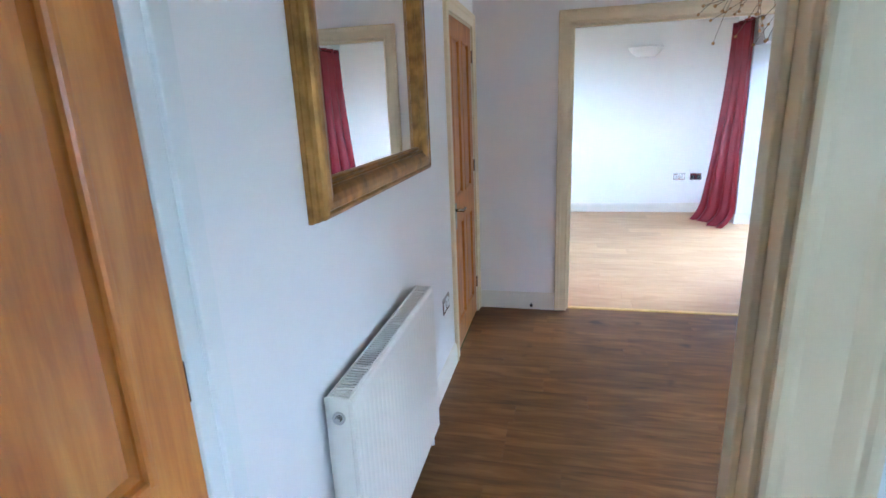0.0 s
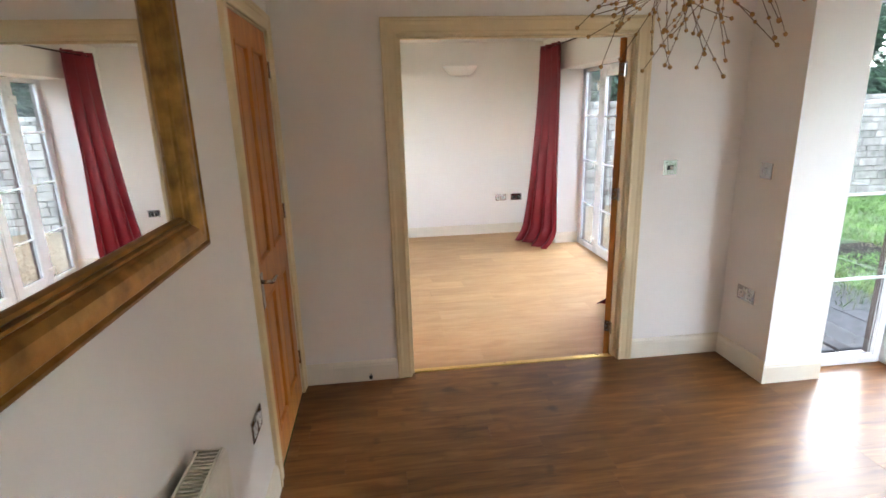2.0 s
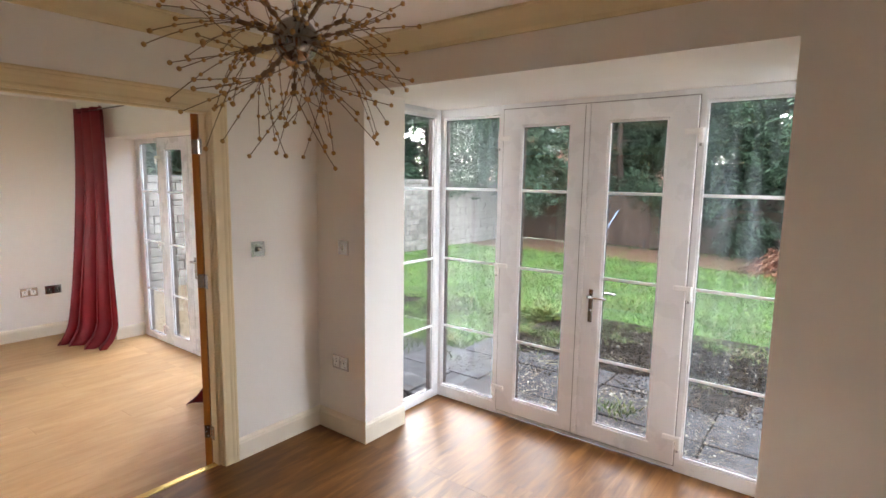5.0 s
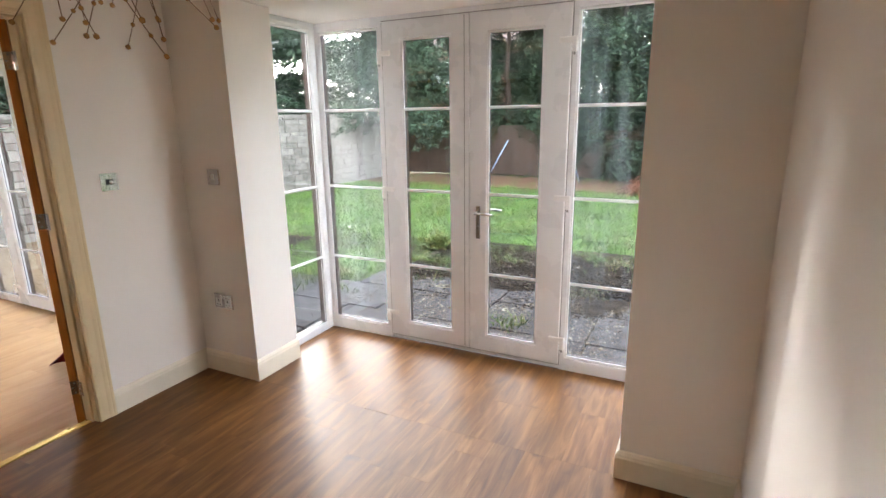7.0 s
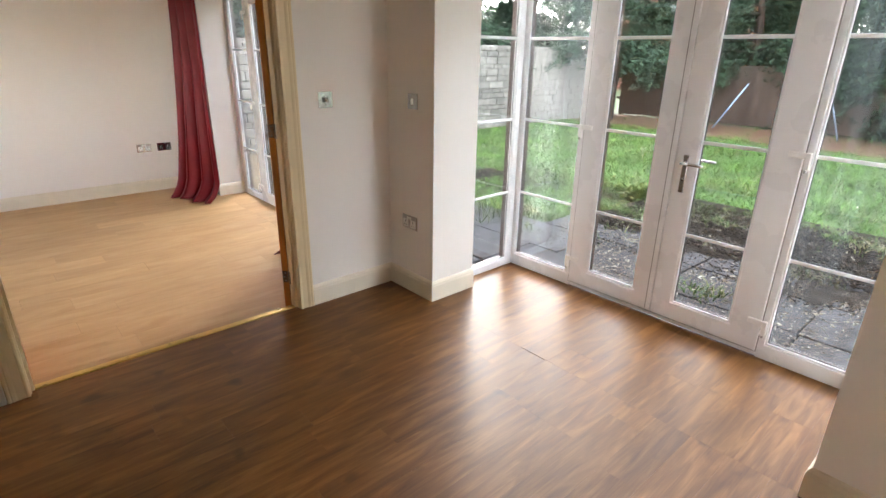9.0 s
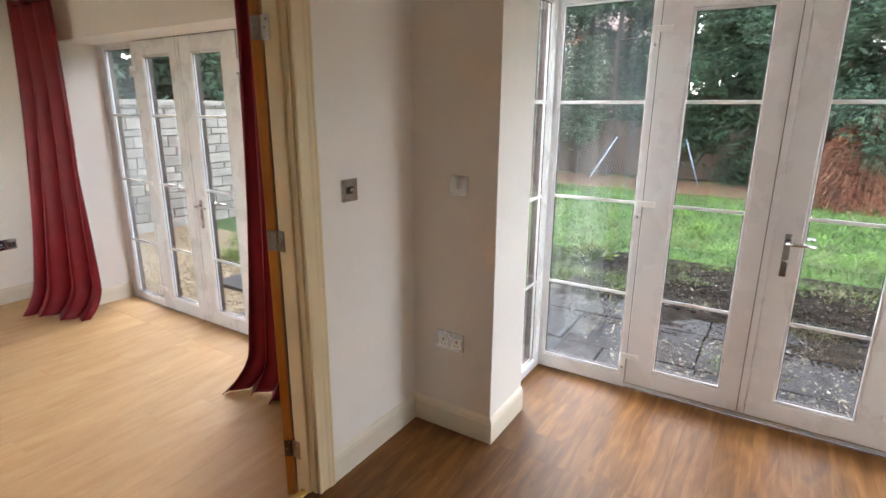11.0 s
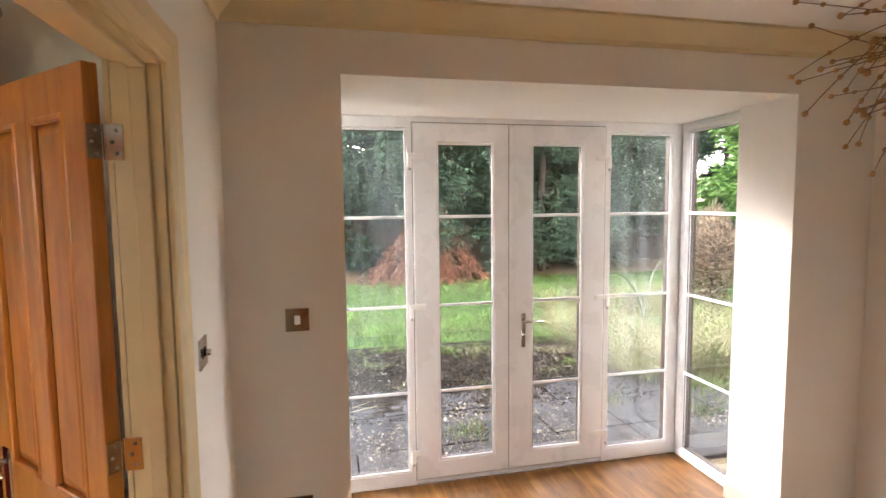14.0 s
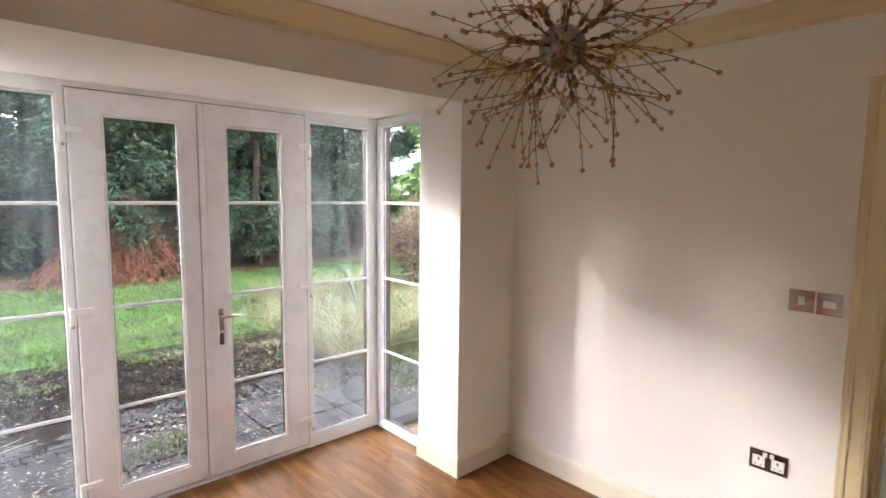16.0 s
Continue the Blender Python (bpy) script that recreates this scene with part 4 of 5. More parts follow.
BRICK = surface("red brick", (0.30, 0.12, 0.085), 0.85, spread=0.15, scale=2, grain=30, bump=0.4)
ROOF = surface("brown roof tile", (0.10, 0.06, 0.05), 0.8, spread=0.2, scale=2, bump=0.2)

solo("ground", boxes((-150, 250, -200, 200, GZ - 0.5, GZ)), LAWN, "grassy garden ground reaching to the distance", "ground", "structure")
solo("ground_soil", boxes((2.5, 6.6, -3.0, 6.7, GZ, GZ + 0.012)), SOIL, "dark soil under the paving", "soil", "structure")
solo("gravel", boxes((2.5, 4.7, 6.2, 9.85, GZ, GZ + 0.03), (2.5, 3.45, -3.0, 1.28, GZ + 0.013, GZ + 0.034)), GRAVEL, "buff gravel along the house and wall", "gravel", "stuff")
solo("leaf_litter", boxes((12.3, 14.75, -8.0, 9.8, GZ, GZ + 0.02)), LITTER, "red-brown leaf litter along the fence", "leaf litter", "stuff")


def blades(name, pts, hs, ws, mat, label, category, lean=0.5, seed=1, kind="stuff"):
    """Bent two-piece blades rooted at pts."""
    r = np.random.default_rng(seed)
    n = len(pts)
    a = r.uniform(0, 2 * np.pi, n)
    b = r.uniform(0, 2 * np.pi, n)
    le = r.uniform(0.1, 1, n) * lean
    w = np.stack([np.cos(a), np.sin(a), np.zeros(n)], 1) * (ws / 2)[:, None]
    d = np.stack([np.cos(b) * le, np.sin(b) * le, np.ones(n)], 1)
    mid = pts + d * (hs * 0.55)[:, None]
    d2 = np.stack([np.cos(b) * le * 2.6, np.sin(b) * le * 2.6, np.ones(n) * 0.75], 1)
    tip = mid + d2 * (hs * 0.45)[:, None]
    v = np.stack([pts - w, pts + w, mid + w * 0.8, mid - w * 0.8, tip], 1).reshape(-1, 3)
    i = np.arange(n) * 5
    quads = np.stack([i, i + 1, i + 2, i + 3], 1).tolist()
    tris = np.stack([i + 3, i + 2, i + 4], 1).tolist()
    me = bpy.data.meshes.new(name)
    me.from_pydata(v.tolist(), [], quads + tris)
    me.materials.append(mat)
    return tagged(new(name, me), label, category, "", kind)


rg = np.random.default_rng(3)


def pebbles(n, x0, x1, y0, y1, z, mat, name, label, category, small=0.008, large=0.022, seed=17):
    """Loose flattened stones, each a squashed octahedron."""
    r = np.random.default_rng(seed)
    c = np.stack([r.uniform(x0, x1, n), r.uniform(y0, y1, n), np.full(n, z)], 1)
    s = r.uniform(small, large, n)
    a = r.uniform(0, np.pi, n)
    u = np.stack([np.cos(a), np.sin(a), r.normal(0, 0.2, n)], 1) * s[:, None]
    w = np.stack([-np.sin(a), np.cos(a), r.normal(0, 0.2, n)], 1) * (s * r.uniform(0.5, 0.9, n))[:, None]
    up = np.stack([np.zeros(n), np.zeros(n), s * 0.6], 1)
    v = np.stack([c + u, c + w, c - u, c - w, c + up, c - up], 1).reshape(-1, 3)
    i = np.arange(n) * 6
    tris = np.concatenate([np.stack([i + p, i + (p + 1) % 4, i + 4], 1) for p in range(4)] + [np.stack([i + (p + 1) % 4, i + p, i + 5], 1) for p in range(4)])
    me = bpy.data.meshes.new(name)
    me.from_pydata(v.tolist(), [], tris.tolist())
    me.materials.append(mat)
    tagged(new(name, me), label, category, "", "stuff")


pebbles(9000, 2.5, 4.7, 6.2, 9.8, GZ + 0.032, GRAVEL, "gravel_stones", "loose buff gravel stones by the house", "gravel")
pebbles(3500, 2.5, 3.45, -2.9, 1.25, GZ + 0.036, GRAVEL, "gravel_stones", "loose buff gravel stones beside the bay", "gravel", seed=18)
pebbles(5200, 4.75, 6.2, 0.6, 4.0, GZ + 0.098, SOIL, "earth_crumbs", "crumbs of dark earth strewn over the paving", "earth", 0.008, 0.03, 19)
pebbles(1600, 4.2, 4.9, 0.6, 4.0, GZ + 0.070, SOIL, "earth_crumbs", "crumbs of dark earth strewn over the paving", "earth", 0.006, 0.018, 20)


def edge_x(y):
    """How far out the paving reaches before the grass takes over."""
    return np.where(y > 4.3, 4.5, np.where(y > 3.5, 5.3, np.where(y > 0.5, 6.25, 4.35 + 0.3 * np.sin(y * 3))))


n = 170000
px = 4.2 + 10.6 * rg.random(n) ** 1.7
py = rg.uniform(-9, 9.8, n)
keep = (px > edge_x(py) + rg.normal(0, 0.16, n) + 0.14 * np.sin(py * 5.3) * np.sin(py * 2.1)) & ~((px > 12.4) & (rg.random(n) < 0.88)) & ~((py > 6.2) & (px < 6.0)) & ~((py < 0.4) & (px < 8.0) & (rg.random(n) < 0.6))
px, py = px[keep], py[keep]
tall = 0.5 + 0.5 * np.sin(px * 2.1 + 1.3 * np.sin(py * 1.7)) * np.sin(py * 2.6 + px)
hs = (0.045 + 0.15 * tall ** 2 * rg.random(len(px)) + 0.04 * rg.random(len(px))) * (1 - 0.03 * (px - 4))
blades("grass", np.stack([px, py, np.full(len(px), GZ - 0.005)], 1), hs, 0.004 + 0.0014 * px * rg.random(len(px)), GRASS, "lush overgrown lawn grass", "grass", 1.5, 4)
n = 2600
sx, sy = 5.6 + 6.5 * rg.random(n) ** 1.3, rg.uniform(-2.5, 8, n)
keep = (sx > edge_x(sy)) & (np.sin(sx * 1.9 + 0.6 * sy) * np.sin(sy * 1.3) > -0.2)
blades("seed_stalks", np.stack([sx, sy, np.full(n, GZ)], 1)[keep], rg.uniform(0.12, 0.34, n)[keep], rg.uniform(0.003, 0.007, n)[keep], STRAW, "pale dry grass stalks bent over the lawn", "grass", 1.6, 44)

n = 17000
k = rg.integers(0, 48, n)
kx, ky, kh = 4.75 + 3.8 * rg.random(48) ** 1.5, rg.uniform(-2.9, 0.45, 48), rg.uniform(0.25, 0.75, 48)
cx, cy = kx[k] + rg.normal(0, 0.13, n), ky[k] + rg.normal(0, 0.15, n)
for name, pick, mt, lab in (("tall_grass", rg.random(n) < 0.85, STRAW, "clumps of tall dry straw-coloured grass by the lawn"), ("rank_grass", rg.random(n) < 0.18, GRASS, "clumps of rank green grass by the lawn")):
    blades(name, np.stack([cx, cy, np.full(n, GZ)], 1)[pick], (kh[k] * (0.35 + 0.65 * rg.random(n)))[pick], rg.uniform(0.003, 0.008, n)[pick], mt, lab, "tall grass", 1.3, 5)

# tufts in the joints of the paving
for x, y, k, hh, mt in ((3.87, 2.51, 110, 0.11, WEED), (4.77, 2.12, 110, 0.12, STRAW), (4.85, 2.05, 70, 0.11, WEED), (5.0, 1.3, 60, 0.12, WEED), (4.2, 1.15, 40, 0.10, WEED), (4.9, 2.95, 60, 0.1, STRAW), (5.7, 1.0, 120, 0.16, STRAW), (5.6, 3.1, 80, 0.14, WEED), (4.0, 4.3, 50, 0.12, WEED), (3.8, 0.5, 60, 0.12, WEED), (5.9, 1.9, 90, 0.14, STRAW), (5.3, 3.65, 150, 0.16, WEED), (4.5, 4.7, 100, 0.14, STRAW), (3.75, 7.6, 160, 0.22, WEED), (4.3, 8.1, 160, 0.2, WEED), (2.95, 5.6, 50, 0.05, STRAW)):
    p = np.stack([rg.normal(x, 0.07, k), rg.normal(y, 0.10, k), np.full(k, GZ + 0.05)], 1)
    blades("grass_tuft", p, rg.uniform(0.4, 1, k) * hh, rg.uniform(0.006, 0.014, k), mt, "small tuft of yellow-green grass between paving slabs", "grass tuft", 0.9, int(x * 100), "")


n = 4200
ey = rg.uniform(-2.4, 6.2, n)
ex = edge_x(ey) - np.abs(rg.normal(0, 0.22, n)) * (0.4 + 1.2 * (np.sin(ey * 4.1) > 0.1))
blades("edge_grass", np.stack([ex, ey, np.full(n, GZ + 0.05)], 1), rg.uniform(0.04, 0.17, n), rg.uniform(0.004, 0.010, n), WEED, "straggling grass creeping over the edge of the paving", "grass", 1.1, 41)


def sprays(name, centres, dirs, size, mat, label, seed, parent=None, leaves=7, droop=0.5):
    """Feathery sprays: a fan of narrow leaf pieces at each centre, along its direction."""
    r = np.random.default_rng(seed)
    n = len(centres)
    V, F = [], []
    base = 0
    side = np.cross(dirs, (0, 0, 1.0))
    side /= np.linalg.norm(side, axis=1)[:, None] + 1e-6
    for k in range(leaves):
        sp = (k - (leaves - 1) / 2) / leaves * 1.9 + r.normal(0, 0.2, n)
        d = dirs + side * sp[:, None] + np.stack([np.zeros(n), np.zeros(n), -droop * r.uniform(0.2, 1.2, n)], 1)
        d /= np.linalg.norm(d, axis=1)[:, None]
        L = size * r.uniform(0.6, 1.2, n)
        w = np.cross(d, r.normal(0, 1, (n, 3)))
        w /= np.linalg.norm(w, axis=1)[:, None] + 1e-6
        w *= (L * 0.11)[:, None]
        o = centres + r.normal(0, size * 0.25, (n, 3))
        a, b, c, e = o, o + d * (L * 0.5)[:, None] + w, o + d * L[:, None], o + d * (L * 0.5)[:, None] - w
        V.append(np.stack([a, b, c, e], 1).reshape(-1, 3))
        i = base + np.arange(n) * 4
        F.append(np.stack([i, i + 1, i + 2, i + 3], 1))
        base += n * 4
    me = bpy.data.meshes.new(name)
    me.from_pydata(np.concatenate(V).tolist(), [], np.concatenate(F).tolist())
    me.materials.append(mat)
    ob = new(name, me)
    ob.parent = parent
    return tagged(ob, label)


def conifer(x, y, h, rad, low, mat, label, seed, count=9000, size=0.17, trunk=0.12):
    t = thing("conifer_tree", pose(x, y, GZ), label, "tree")
    r = np.random.default_rng(seed)
    bm = bmesh.new()
    p = Vector((0, 0, -0.05))
    for k in range(8):
        q = Vector((0.05 * math.sin(k + seed), 0.05 * math.cos(2 * k + seed), (k + 1) * h / 8))
        rod(bm, p, q, trunk * (1 - k / 9), trunk * (1 - (k + 1) / 9), 9)
        p = q
    m = 42
    ang = r.uniform(0, 2 * np.pi, m)
    hz = low + (h - low) * r.random(m) ** 1.25
    reach = rad * (0.55 + 0.55 * r.random(m)) * (1 - 0.75 * (hz - low) / (h - low) * 0.8)
    cs, ds = [], []
    for a, z, L in zip(ang, hz, reach):
        d = Vector((math.cos(a), math.sin(a), 0))
        pts = [Vector((0, 0, z)) + d * (L * s) + Vector((0, 0, L * (0.22 * s - 0.42 * s * s))) for s in (0, 0.35, 0.7, 1)]
        for i in range(3):
            rod(bm, pts[i], pts[i + 1], 0.035 * (1 - i * 0.28), 0.035 * (0.72 - i * 0.28), 5)
        k = int(count / m)
        s = 0.25 + 0.8 * r.random(k) ** 0.8
        c = np.outer(s * L, np.array(d)) + np.array([0, 0, z]) + np.stack([np.zeros(k), np.zeros(k), L * (0.22 * s - 0.42 * s * s)], 1)
        c += r.normal(0, 1, (k, 3)) * np.array([0.22, 0.22, 0.18]) * (0.5 + L * 0.3)
        dd = np.array(d) * 0.7 + r.normal(0, 0.45, (k, 3))
        cs.append(c), ds.append(dd / np.linalg.norm(dd, axis=1)[:, None])
    part("trunk", bm, BARK, t, "brown trunk and limbs")
    c = np.concatenate(cs)
    keep = c[:, 2] > 0.05
    sprays("crown", c[keep], np.concatenate(ds)[keep], size, mat, "drooping evergreen foliage", seed + 1, t)
    return t


DARK = "tall dark evergreen conifer with drooping sprays by the fence"
for i, (x, y, h, rad, low) in enumerate(((13.4, 9.2, 7.0, 2.1, 1.7), (15.6, 6.6, 8.0, 2.5, 1.3), (15.6, 3.4, 8.0, 2.5, 1.3), (14.0, 0.9, 8.5, 2.3, 1.35), (13.2, -2.1, 7.5, 2.1, 0.35), (13.5, -4.9, 7.5, 2.2, 1.3), (13.4, -8.0, 7.5, 2.3, 0.9), (17.0, 7.8, 8.5, 2.6, 1.0), (17.4, 5.0, 8.5, 2.5, 0.9), (17.1, -0.6, 8.5, 2.5, 0.9), (17.3, -6.5, 8.5, 2.6, 0.9), (17.2, 2.2, 8.5, 2.6, 0.6), (16.0, 3.6, 7.0, 2.2, 0.5), (15.9, -1.4, 7.0, 2.2, 0.5), (5.2, 14.6, 6.5, 2.3, 0.8), (8.8, 15.0, 7.0, 2.4, 0.8), (1.8, 14.6, 6.5, 2.3, 0.8), (11.8, 15.0, 7.5, 2.4, 0.8), (17.0, -3.5, 8.5, 2.6, 1.0), (10.4, 12.4, 4.4, 1.9, 0.8), (13.2, 12.0, 6.5, 2.1, 1.0), (6.8, 12.4, 3.5, 1.9, 0.8), (3.6, 12.4, 3.4, 1.9, 0.8))):
    conifer(x, y, h, rad, low, YEW, DARK, 20 + i, 11000 if x < 15.7 and y < 11 else 5500, 0.15 if x < 15.7 and y < 11 else 0.24)
conifer(8.5, -4.5, 6.2, 1.15, 1.8, LIME, "bright lime green conifer beyond the paving", 61, 5200, 0.2, 0.1)
conifer(11.0, -7.4, 5.0, 1.5, 0.5, YEW, DARK, 63, 2600)


def dead_heap(x, y):
    t = thing("dead_branch_pile", pose(x, y, GZ), "heap of dead red-brown conifer branches under a tree", "branch pile")
    r = np.random.default_rng(9)
    bm = bmesh.new()
    cs, ds = [], []
    for k in range(90):
        a = r.uniform(0, 2 * np.pi)
        side = 0.95 if k % 2 == 0 else -0.45
        apex = Vector((r.normal(0.3, 0.1), side * 0.25 + r.normal(0, 0.10), 1.75 if side < 0 else 1.5))
        foot = Vector((-0.6 + 0.6 * math.cos(a), side + 0.8 * math.sin(a), 0.02))
        mid = apex.lerp(foot, 0.55) + Vector((0, 0, -0.15))
        rod(bm, apex, mid, 0.013, 0.010, 5), rod(bm, mid, foot, 0.010, 0.003, 5)
        m = 46
        s = r.random(m)
        q = np.where(s[:, None] < 0.55, np.array(apex) + (np.array(mid) - np.array(apex)) * (s / 0.55)[:, None], np.array(mid) + (np.array(foot) - np.array(mid)) * ((s - 0.55) / 0.45)[:, None])
        q = q + r.normal(0, 0.06, (m, 3))
        cs.append(q)
        d = np.array((foot - apex).normalized()) + r.normal(0, 0.3, (m, 3))
        ds.append(d / np.linalg.norm(d, axis=1)[:, None])
    part("branches", bm, surface("bare dead twig", (0.30, 0.17, 0.10), 0.9, spread=0.2, scale=20, bump=0.3), t, "bare dead branches")
    c = np.concatenate(cs)
    c[:, 2] = np.maximum(c[:, 2], 0.04)
    sprays("dead_foliage", c, np.concatenate(ds), 0.12, DEAD, "red-brown dead foliage", 10, t, 4, 0.3)


dead_heap(12.7, 1.0)


def shrub(x, y, w, h, mat, label, seed, k=1500, size=0.12):
    t = thing("shrub", pose(x, y, GZ), label, "shrub")
    r = np.random.default_rng(seed)
    bm = bmesh.new()
    for i in range(14):
        a, b = r.uniform(0, 2 * np.pi), r.uniform(0.2, 1)
        rod(bm, (0.05 * math.cos(a), 0.05 * math.sin(a), 0), (w * 0.8 * b * math.cos(a), w * 0.8 * b * math.sin(a), h * r.uniform(0.55, 0.95)), 0.012, 0.004, 5)
    part("stems", bm, BARK, t, "thin brown stems")
    p = r.normal(0, 1, (k, 3))
    p /= np.linalg.norm(p, axis=1)[:, None]
    p *= (r.random(k) ** 0.45 * (0.75 + 0.25 * np.sin(3 * p[:, 0] + 5 * p[:, 1] + seed)))[:, None]
    c = p * np.array([w, w, h * 0.5]) + np.array([0, 0, h * 0.52])
    sprays("foliage", c, p + np.array([0, 0, 0.3]), size, mat, "", seed, t, 4, 0.1)


shrub(7.5, -2.75, 0.75, 1.75, grassy("dry brown shrub leaves", (0.10, 0.06, 0.04), (0.18, 0.12, 0.08), (0.30, 0.24, 0.16)), "dry brown shrub among tall grass", 70)
shrub(8.4, -3.3, 0.7, 1.8, grassy("dry grey shrub leaves", (0.12, 0.09, 0.06), (0.22, 0.17, 0.11), (0.34, 0.30, 0.2)), "dry brown shrub among tall grass", 71)
shrub(6.3, -3.0, 0.6, 0.9, WEED, "green shrub at the garden edge", 72)
shrub(5.9, 4.15, 0.30, 0.26, WEED, "low leafy weed at the edge of the paving", 73, 260, 0.08)
shrub(5.95, 2.2, 0.16, 0.14, WEED, "low leafy weed at the edge of the paving", 74, 120, 0.06)
shrub(5.2, 1.0, 0.14, 0.12, WEED, "low leafy weed at the edge of the paving", 75, 120, 0.06)

# strap-leaved plant with pale arching leaves
t = thing("strap_leaf_plant", pose(6.2, -0.55, GZ), "plant with pale arching strap leaves", "plant")
rs = random.Random(3)
PALE = grassy("pale strap leaf", (0.13, 0.16, 0.12), (0.18, 0.21, 0.17), (0.09, 0.13, 0.06), 0.5)
for k in range(6):
    a, L, top = rs.uniform(0, 6.28), rs.uniform(0.5, 0.8), rs.uniform(0.9, 1.25)
    bm = bmesh.new()
    prev = None
    for j in range(9):
        q = j / 8
        c = Vector((math.cos(a) * L * q * q * 0.9, math.sin(a) * L * q * q * 0.9, top * (1.5 * q - 0.62 * q ** 3)))
        w = Vector((-math.sin(a), math.cos(a), 0.2)) * 0.013 * (1 - q * q)
        row = (bm.verts.new(c - w), bm.verts.new(c + Vector((0, 0, -0.004))), bm.verts.new(c + w + Vector((0, 0, 0.001))))
        if prev:
            for i in range(2):
                bm.faces.new((prev[i], prev[i + 1], row[i + 1], row[i]))
        prev = row
    part("leaf", bm, PALE, t)

# dead leaves and flakes strewn over the paving
n = 16000
lx, ly = rg.uniform(3.2, 6.2, n), rg.uniform(-0.2, 4.2, n)
keep = rg.random(n) < 0.25 + 0.75 * (np.sin(lx * 2.3 + ly) * np.sin(ly * 1.9) > 0)
blades("dead_leaves", np.stack([lx[keep], ly[keep], GZ + 0.074 + np.where(lx[keep] > 4.7, 0.028, 0.0)], 1), rg.uniform(0.002, 0.010, keep.sum()), rg.uniform(0.006, 0.024, keep.sum()), FLECK, "dead leaves and flakes strewn over the paving", "dead leaves", 2.5, 31)

# earth spilled over the outer slabs
bm = bmesh.new()
nx, ny = 70, 110
grid = {}
for i in range(nx + 1):
    for j in range(ny + 1):
        x, y = 4.1 + 2.3 * i / nx, 0.5 + 3.6 * j / ny
        h = noise.noise(Vector((x * 1.7, y * 1.5, 3.0))) + 0.5 * noise.noise(Vector((x * 6, y * 6, 1.0))) + 1.1 * (x - 4.95) + 0.25 + 0.12 * (y - 2.0)
        if h > 0:
            grid[i, j] = bm.verts.new((x, y, GZ + 0.067 + min(0.03, 0.05 * h) + 0.008 * noise.noise(Vector((x * 25, y * 25, 0)))))
for i in range(nx):
    for j in range(ny):
        q = [grid.get(k) for k in ((i, j), (i + 1, j), (i + 1, j + 1), (i, j + 1))]
        if None not in q:
            bm.faces.new(q)
solo("earth_spill", bm, SOIL, "dark earth and moss spread over the outer slabs", "earth", "stuff", smooth=True)

# sticks
for a, b, r0, lab in (((14.0, 6.66, GZ), (14.0, 6.03, 0.9), 0.02, "pale grey pole leaning near the fence"), ((14.0, 4.03, GZ), (14.0, 4.41, 0.9), 0.016, "pale grey pole leaning near the fence")):
    bm = bmesh.new()
    rod(bm, a, b, r0, r0 * 0.9, 8)
    solo("leaning_pole", bm, surface("grey plastic pole", (0.26, 0.31, 0.40), 0.5), lab, "pole", smooth=True)
rs = random.Random(8)
for k in range(16):
    x, y, a, L = rs.uniform(4.6, 6.1), rs.uniform(2.3, 3.2), rs.uniform(0, 3.14), rs.uniform(0.2, 0.6)
    bm = bmesh.new()
    p = Vector((x, y, GZ + 0.072))
    for j in range(4):
        q = p + Vector((math.cos(a) * L / 4, math.sin(a) * L / 4, 0.006 * rs.uniform(-0.5, 1)))
        rod(bm, p, q, 0.004, 0.0035, 5)
        a += rs.uniform(-0.4, 0.4)
        p = q
    solo("fallen_twig", bm, STRAW, "thin dry twig lying on the paving", "twig", group="twigs on the paving")

# house beyond the trees
def house(x, y, w, d, label):
    t = thing("house", pose(x, y, GZ), label, "house")
    part("wall", boxes((0, d, 0, w, 0, 5.2)), BRICK, t, "red brick walls")
    bm = bmesh.new()
    vs = [bm.verts.new(c) for c in ((-0.4, -0.4, 5.2), (d + 0.4, -0.4, 5.2), (d + 0.4, w + 0.4, 5.2), (-0.4, w + 0.4, 5.2), (d / 2, -0.4, 7.8), (d / 2, w + 0.4, 7.8))]
    for f in ((0, 1, 4), (3, 5, 2), (0, 4, 5, 3), (1, 2, 5, 4), (0, 3, 2, 1)):
        bm.faces.new([vs[i] for i in f])
    bmesh.ops.recalc_face_normals(bm, faces=bm.faces)
    part("roof", bm, ROOF, t, "brown tiled roof")
    for yy in (w * 0.2, w * 0.5, w * 0.8):
        for z in (1.0, 3.4):
            bm = bmesh.new()
            ring(bm, yy - 0.6, yy + 0.6, z, z + 1.2, -0.05, 0.02, 0.12, 0)
            wf = part("window", bm, UPVC, t, "white window frame")
            part("pane", boxes((-0.02, -0.01, yy - 0.5, yy + 0.5, z + 0.1, z + 1.1)), plain("dark far glass", (0.05, 0.06, 0.07), 0.1), wf)


house(26.0, 9.5, 9.0, 8.0, "red brick house half hidden behind the trees")
house(27.0, -12.0, 10.0, 8.0, "red brick house half hidden behind the trees")


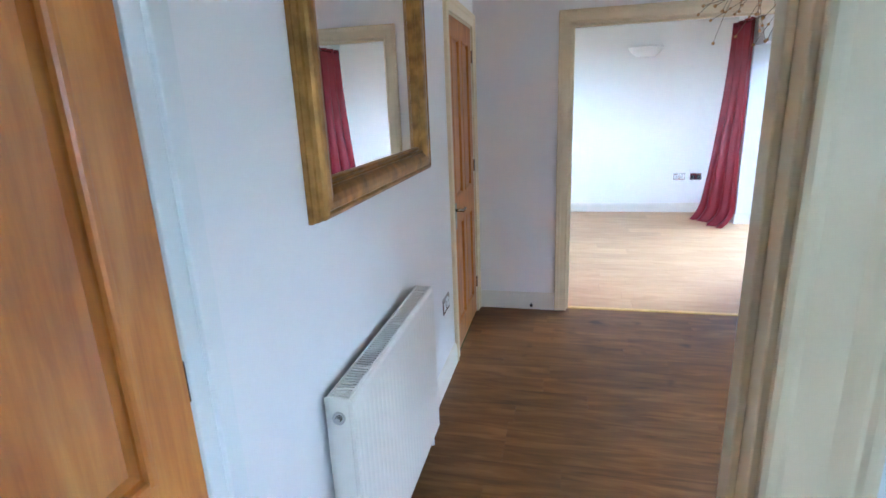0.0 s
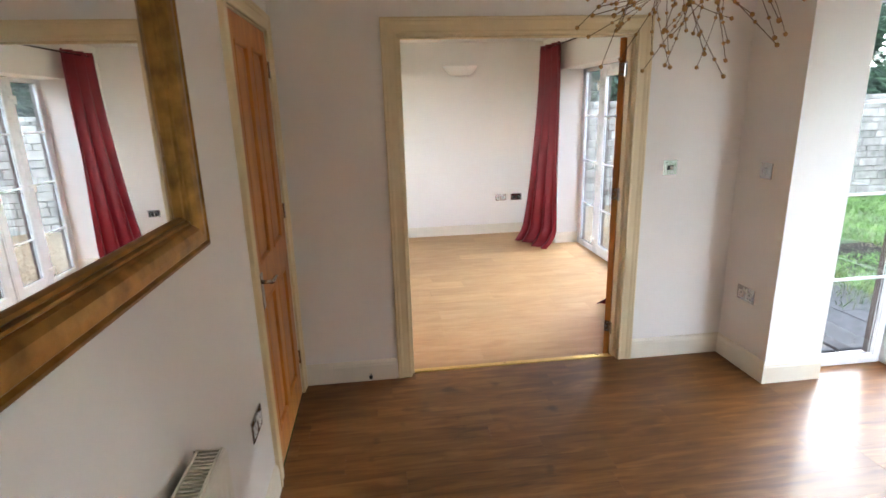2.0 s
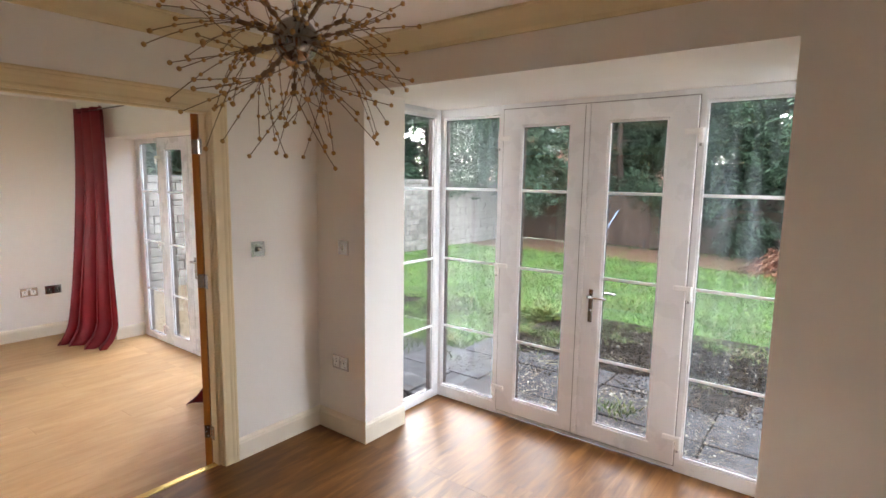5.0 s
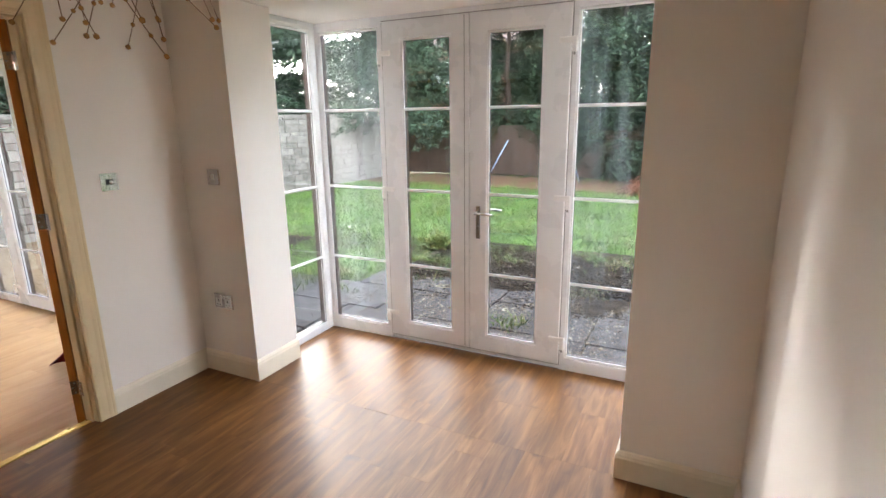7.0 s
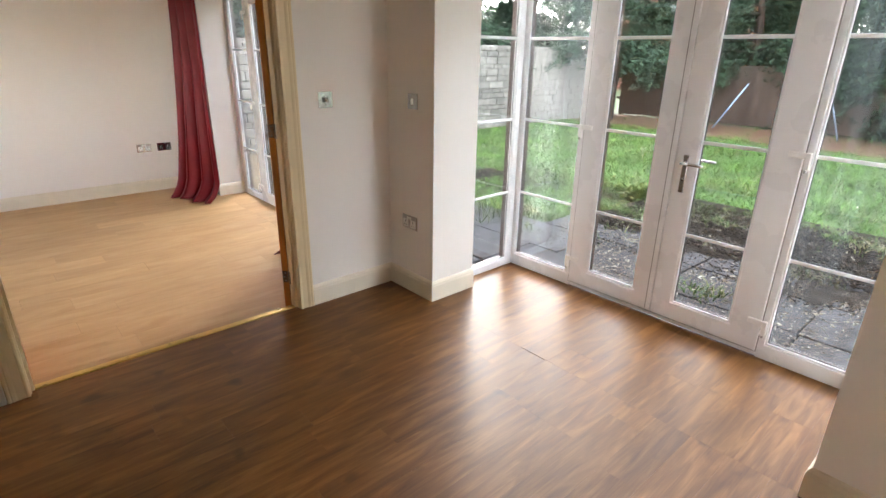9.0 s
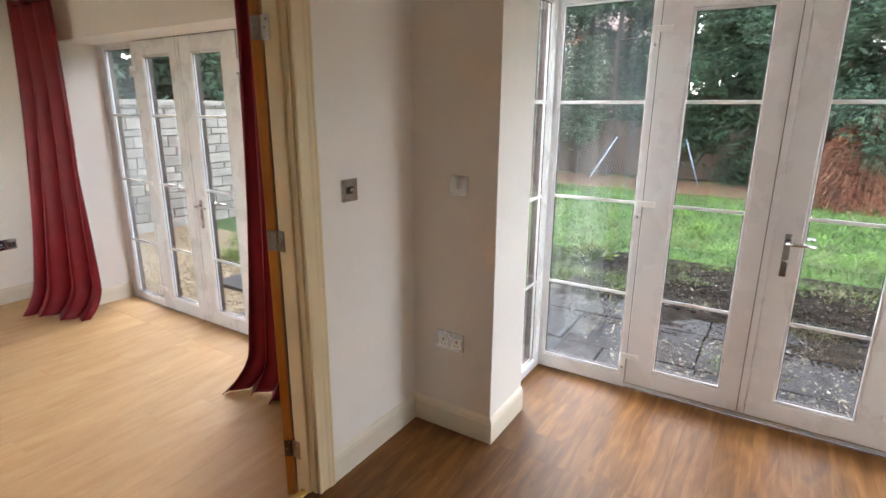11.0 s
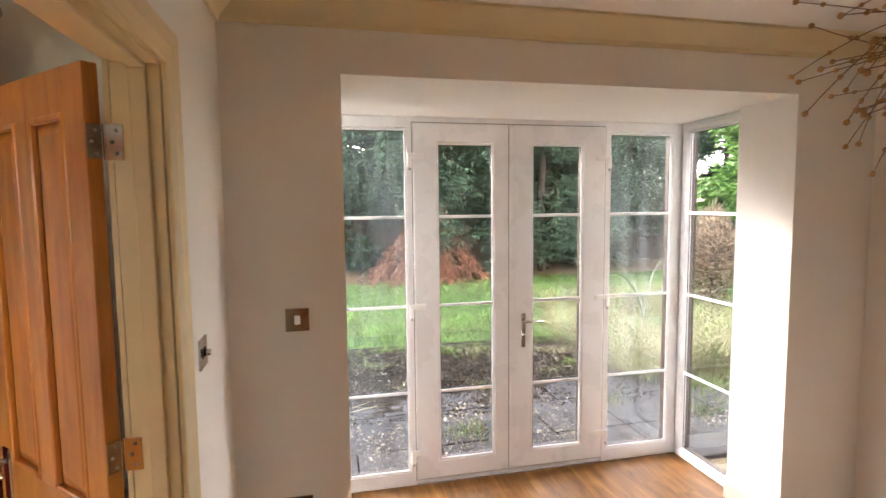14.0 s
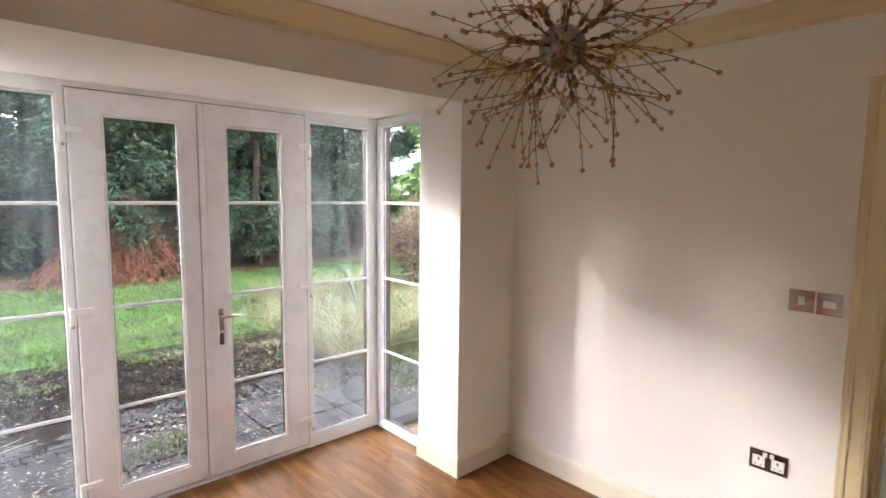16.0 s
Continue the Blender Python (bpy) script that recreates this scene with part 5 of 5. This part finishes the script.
# ---- pieces: fence boards, wall stones, slabs, planks ----
def piece_mesh(name, sx, sy, sz, mat, c=0.001, top=2):
    """A block centred on its origin whose edges are eased on one face (top: the axis that faces the viewer, negative for its far side)."""
    ax, sg = abs(top) % 3 if abs(top) < 3 else 0, 1 if top > 0 else -1
    h = [sx / 2, sy / 2, sz / 2]
    o = [i for i in range(3) if i != ax]
    v = []
    for lv, ins in ((-1, 0), (1 - 2 * c / (2 * h[ax]), 0), (1, c)):
        for a, b in ((-1, -1), (1, -1), (1, 1), (-1, 1)):
            p = [0, 0, 0]
            p[ax] = sg * lv * h[ax]
            p[o[0]], p[o[1]] = a * (h[o[0]] - ins), b * (h[o[1]] - ins)
            v.append(p)
    f = [(0, 1, 2, 3), (8, 9, 10, 11)] + [(k + i, k + (i + 1) % 4, k + 4 + (i + 1) % 4, k + 4 + i) for k in (0, 4) for i in range(4)]
    me = bpy.data.meshes.new(name)
    me.from_pydata(v, [], f)
    me.validate()
    bm = bmesh.new()
    bm.from_mesh(me)
    bmesh.ops.recalc_face_normals(bm, faces=bm.faces)
    bm.to_mesh(me)
    bm.free()
    me.materials.append(mat)
    return me


def piece(name, me, m, parent):
    ob = new(name, me)
    ob.parent = parent
    ob.matrix_basis = m
    return ob


# fence
fence = tagged(solo("fence", boxes((14.86, 14.9, -12, 9.9, 0.25, 0.33), (14.86, 14.9, -12, 9.9, 1.0, 1.08)), FENCE), "dark weathered close-board garden fence", "fence")
board = piece_mesh("fence_board", 0.018, 0.142, 1.42, FENCE, 0.003, 3)
rs = random.Random(4)
for k in range(150):
    piece("fence_board", board, pose(14.84 + 0.006 * (k % 2), -11.0 + 0.139 * k, GZ + 0.05 + 0.71 + rs.uniform(-0.012, 0.012), rs.uniform(-0.5, 0.5), 0, rs.uniform(-2, 2)), fence)
post = piece_mesh("fence_post", 0.1, 0.1, 1.5, FENCE, 0.006, 2)
for k in range(10):
    piece("fence_post", post, pose(14.95, -11.5 + 2.36 * k, GZ + 0.75), fence)

# stone wall
stones = tagged(solo("garden_wall", boxes((2.48, 14.8, 9.975, 10.25, GZ - 0.1, 1.56)), MORTAR), "coursed pale stone garden wall with flat coping", "garden wall")
shapes = [[piece_mesh("wall_stone", w, 0.06, h, STONE, 0.008, -1) for w in (0.26, 0.36, 0.47)] for h in (0.085, 0.115, 0.145)]
rs = random.Random(12)
z = GZ
cnt = 0
far = bmesh.new()
courses = [0.145, 0.115, 0.145, 0.085, 0.145, 0.115, 0.085, 0.145, 0.115, 0.145, 0.085, 0.145, 0.115, 0.115]
for ci, ch in enumerate(courses):
    hi = {0.085: 0, 0.115: 1, 0.145: 2}[ch]
    x = 2.5 + rs.uniform(-0.2, 0.0)
    while x < 14.4:
        wi = rs.randrange(3)
        w = (0.26, 0.36, 0.47)[wi]
        px_, pz_, py_ = x + w / 2, z + ch / 2, 9.965 - rs.uniform(0.0, 0.016)
        if cnt < 300 and x < 10.6 and x > 2.45:
            piece("wall_stone", shapes[hi][wi], pose(px_, py_, pz_, rs.uniform(-1.5, 1.5), rs.uniform(-0.6, 0.6), 0), stones)
            cnt += 1
        else:
            box(far, x, x + w, py_ - 0.03, py_ + 0.03, z, z + ch)
        x += w + 0.012
    z += ch + 0.010
tagged(part("far_stones", far, STONE, stones), kind="stuff")
cope = piece_mesh("coping_stone", 0.58, 0.36, 0.07, STONE, 0.008, 2)
for k in range(21):
    piece("coping_stone", cope, pose(2.8 + 0.59 * k, 10.09, 1.605, 0, 0, rs.uniform(-0.4, 0.4)), stones)

# paving
paving = tagged(solo("pavement", boxes((2.6, 6.25, -2.6, 6.4, GZ + 0.0125, GZ + 0.016)), SOIL), "dark grey paved terrace with weeds in the joints", "paving", kind="structure")
slab = piece_mesh("paving_slab", 0.598, 0.598, 0.045, SLAB, 0.006, 2)
slab_long = piece_mesh("paving_slab", 0.598, 0.91, 0.045, SLAB, 0.006, 2)
rs = random.Random(6)
row = 0
x = 2.81
while x < 6.2:
    y = -2.4 + (0.3 if row % 2 else 0.0)
    while y < 7.0:
        long = rs.random() < 0.4
        w = 0.92 if long else 0.608
        yc = y + w / 2
        lim = 4.5 if yc > 4.3 else 5.2 if yc > 3.6 else 6.3 if yc > 0.4 else 4.4
        if x + 0.3 < lim and yc < (7.2 if x < 3.8 else 6.2) and (x > 3.2 or 4.2 < yc < 6.1):
            piece("paving_slab", slab_long if long else slab, pose(x, yc, GZ + 0.0425 + rs.uniform(0, 0.006), rs.uniform(-0.5, 0.5), rs.uniform(-0.5, 0.5), rs.uniform(-0.6, 0.6)), paving)
        y += w
    x += 0.61
    row += 1


# floors
def planks(parent, x0, x1, y0, y1, z, width, length, mat, gap, seed, th=0.008):
    r = random.Random(seed)
    k = 0
    y = y0
    while y < y1 - 0.001:
        w = min(width, y1 - y)
        x = x0 - r.uniform(0.05, 0.95) * length
        while x < x1:
            a, b = max(x, x0), min(x + length, x1)
            if b - a > 0.02:
                piece("plank", piece_mesh("plank", b - a - gap, w - gap, th, mat, 0.0002, 2), pose((a + b) / 2, y + w / 2, z - th / 2), parent)
            x += length
        y += width


floor = tagged(solo("floor", boxes((X0, X1, 0.92, 3.96, -0.12, -0.009), (X1, 3.005, 1.36, 3.60, -0.12, -0.009)), JOINT), "brown oak vinyl plank floor", "floor", kind="structure")
planks(floor, X0, X1, 0.92, 3.96, 0.0, 0.152, 0.95, OAK, 0.00015, 2)
planks(floor, X1, 3.012, 1.36, 3.61, 0.0, 0.152, 0.95, OAK, 0.00015, 3)
floor2 = tagged(solo("floor_living", boxes((-2.3, X1, 3.99, 7.84, -0.2, LOW - 0.009), (X1, 2.41, 4.93, 7.15, -0.2, LOW - 0.009)), JOINT), "pale beech laminate floor", "floor", kind="structure")
planks(floor2, -2.3, X1, 3.99, 7.84, LOW, 0.19, 1.28, BEECH, 0.0008, 5)
planks(floor2, X1, 2.41, 4.93, 7.15, LOW, 0.19, 1.28, BEECH, 0.0008, 6)
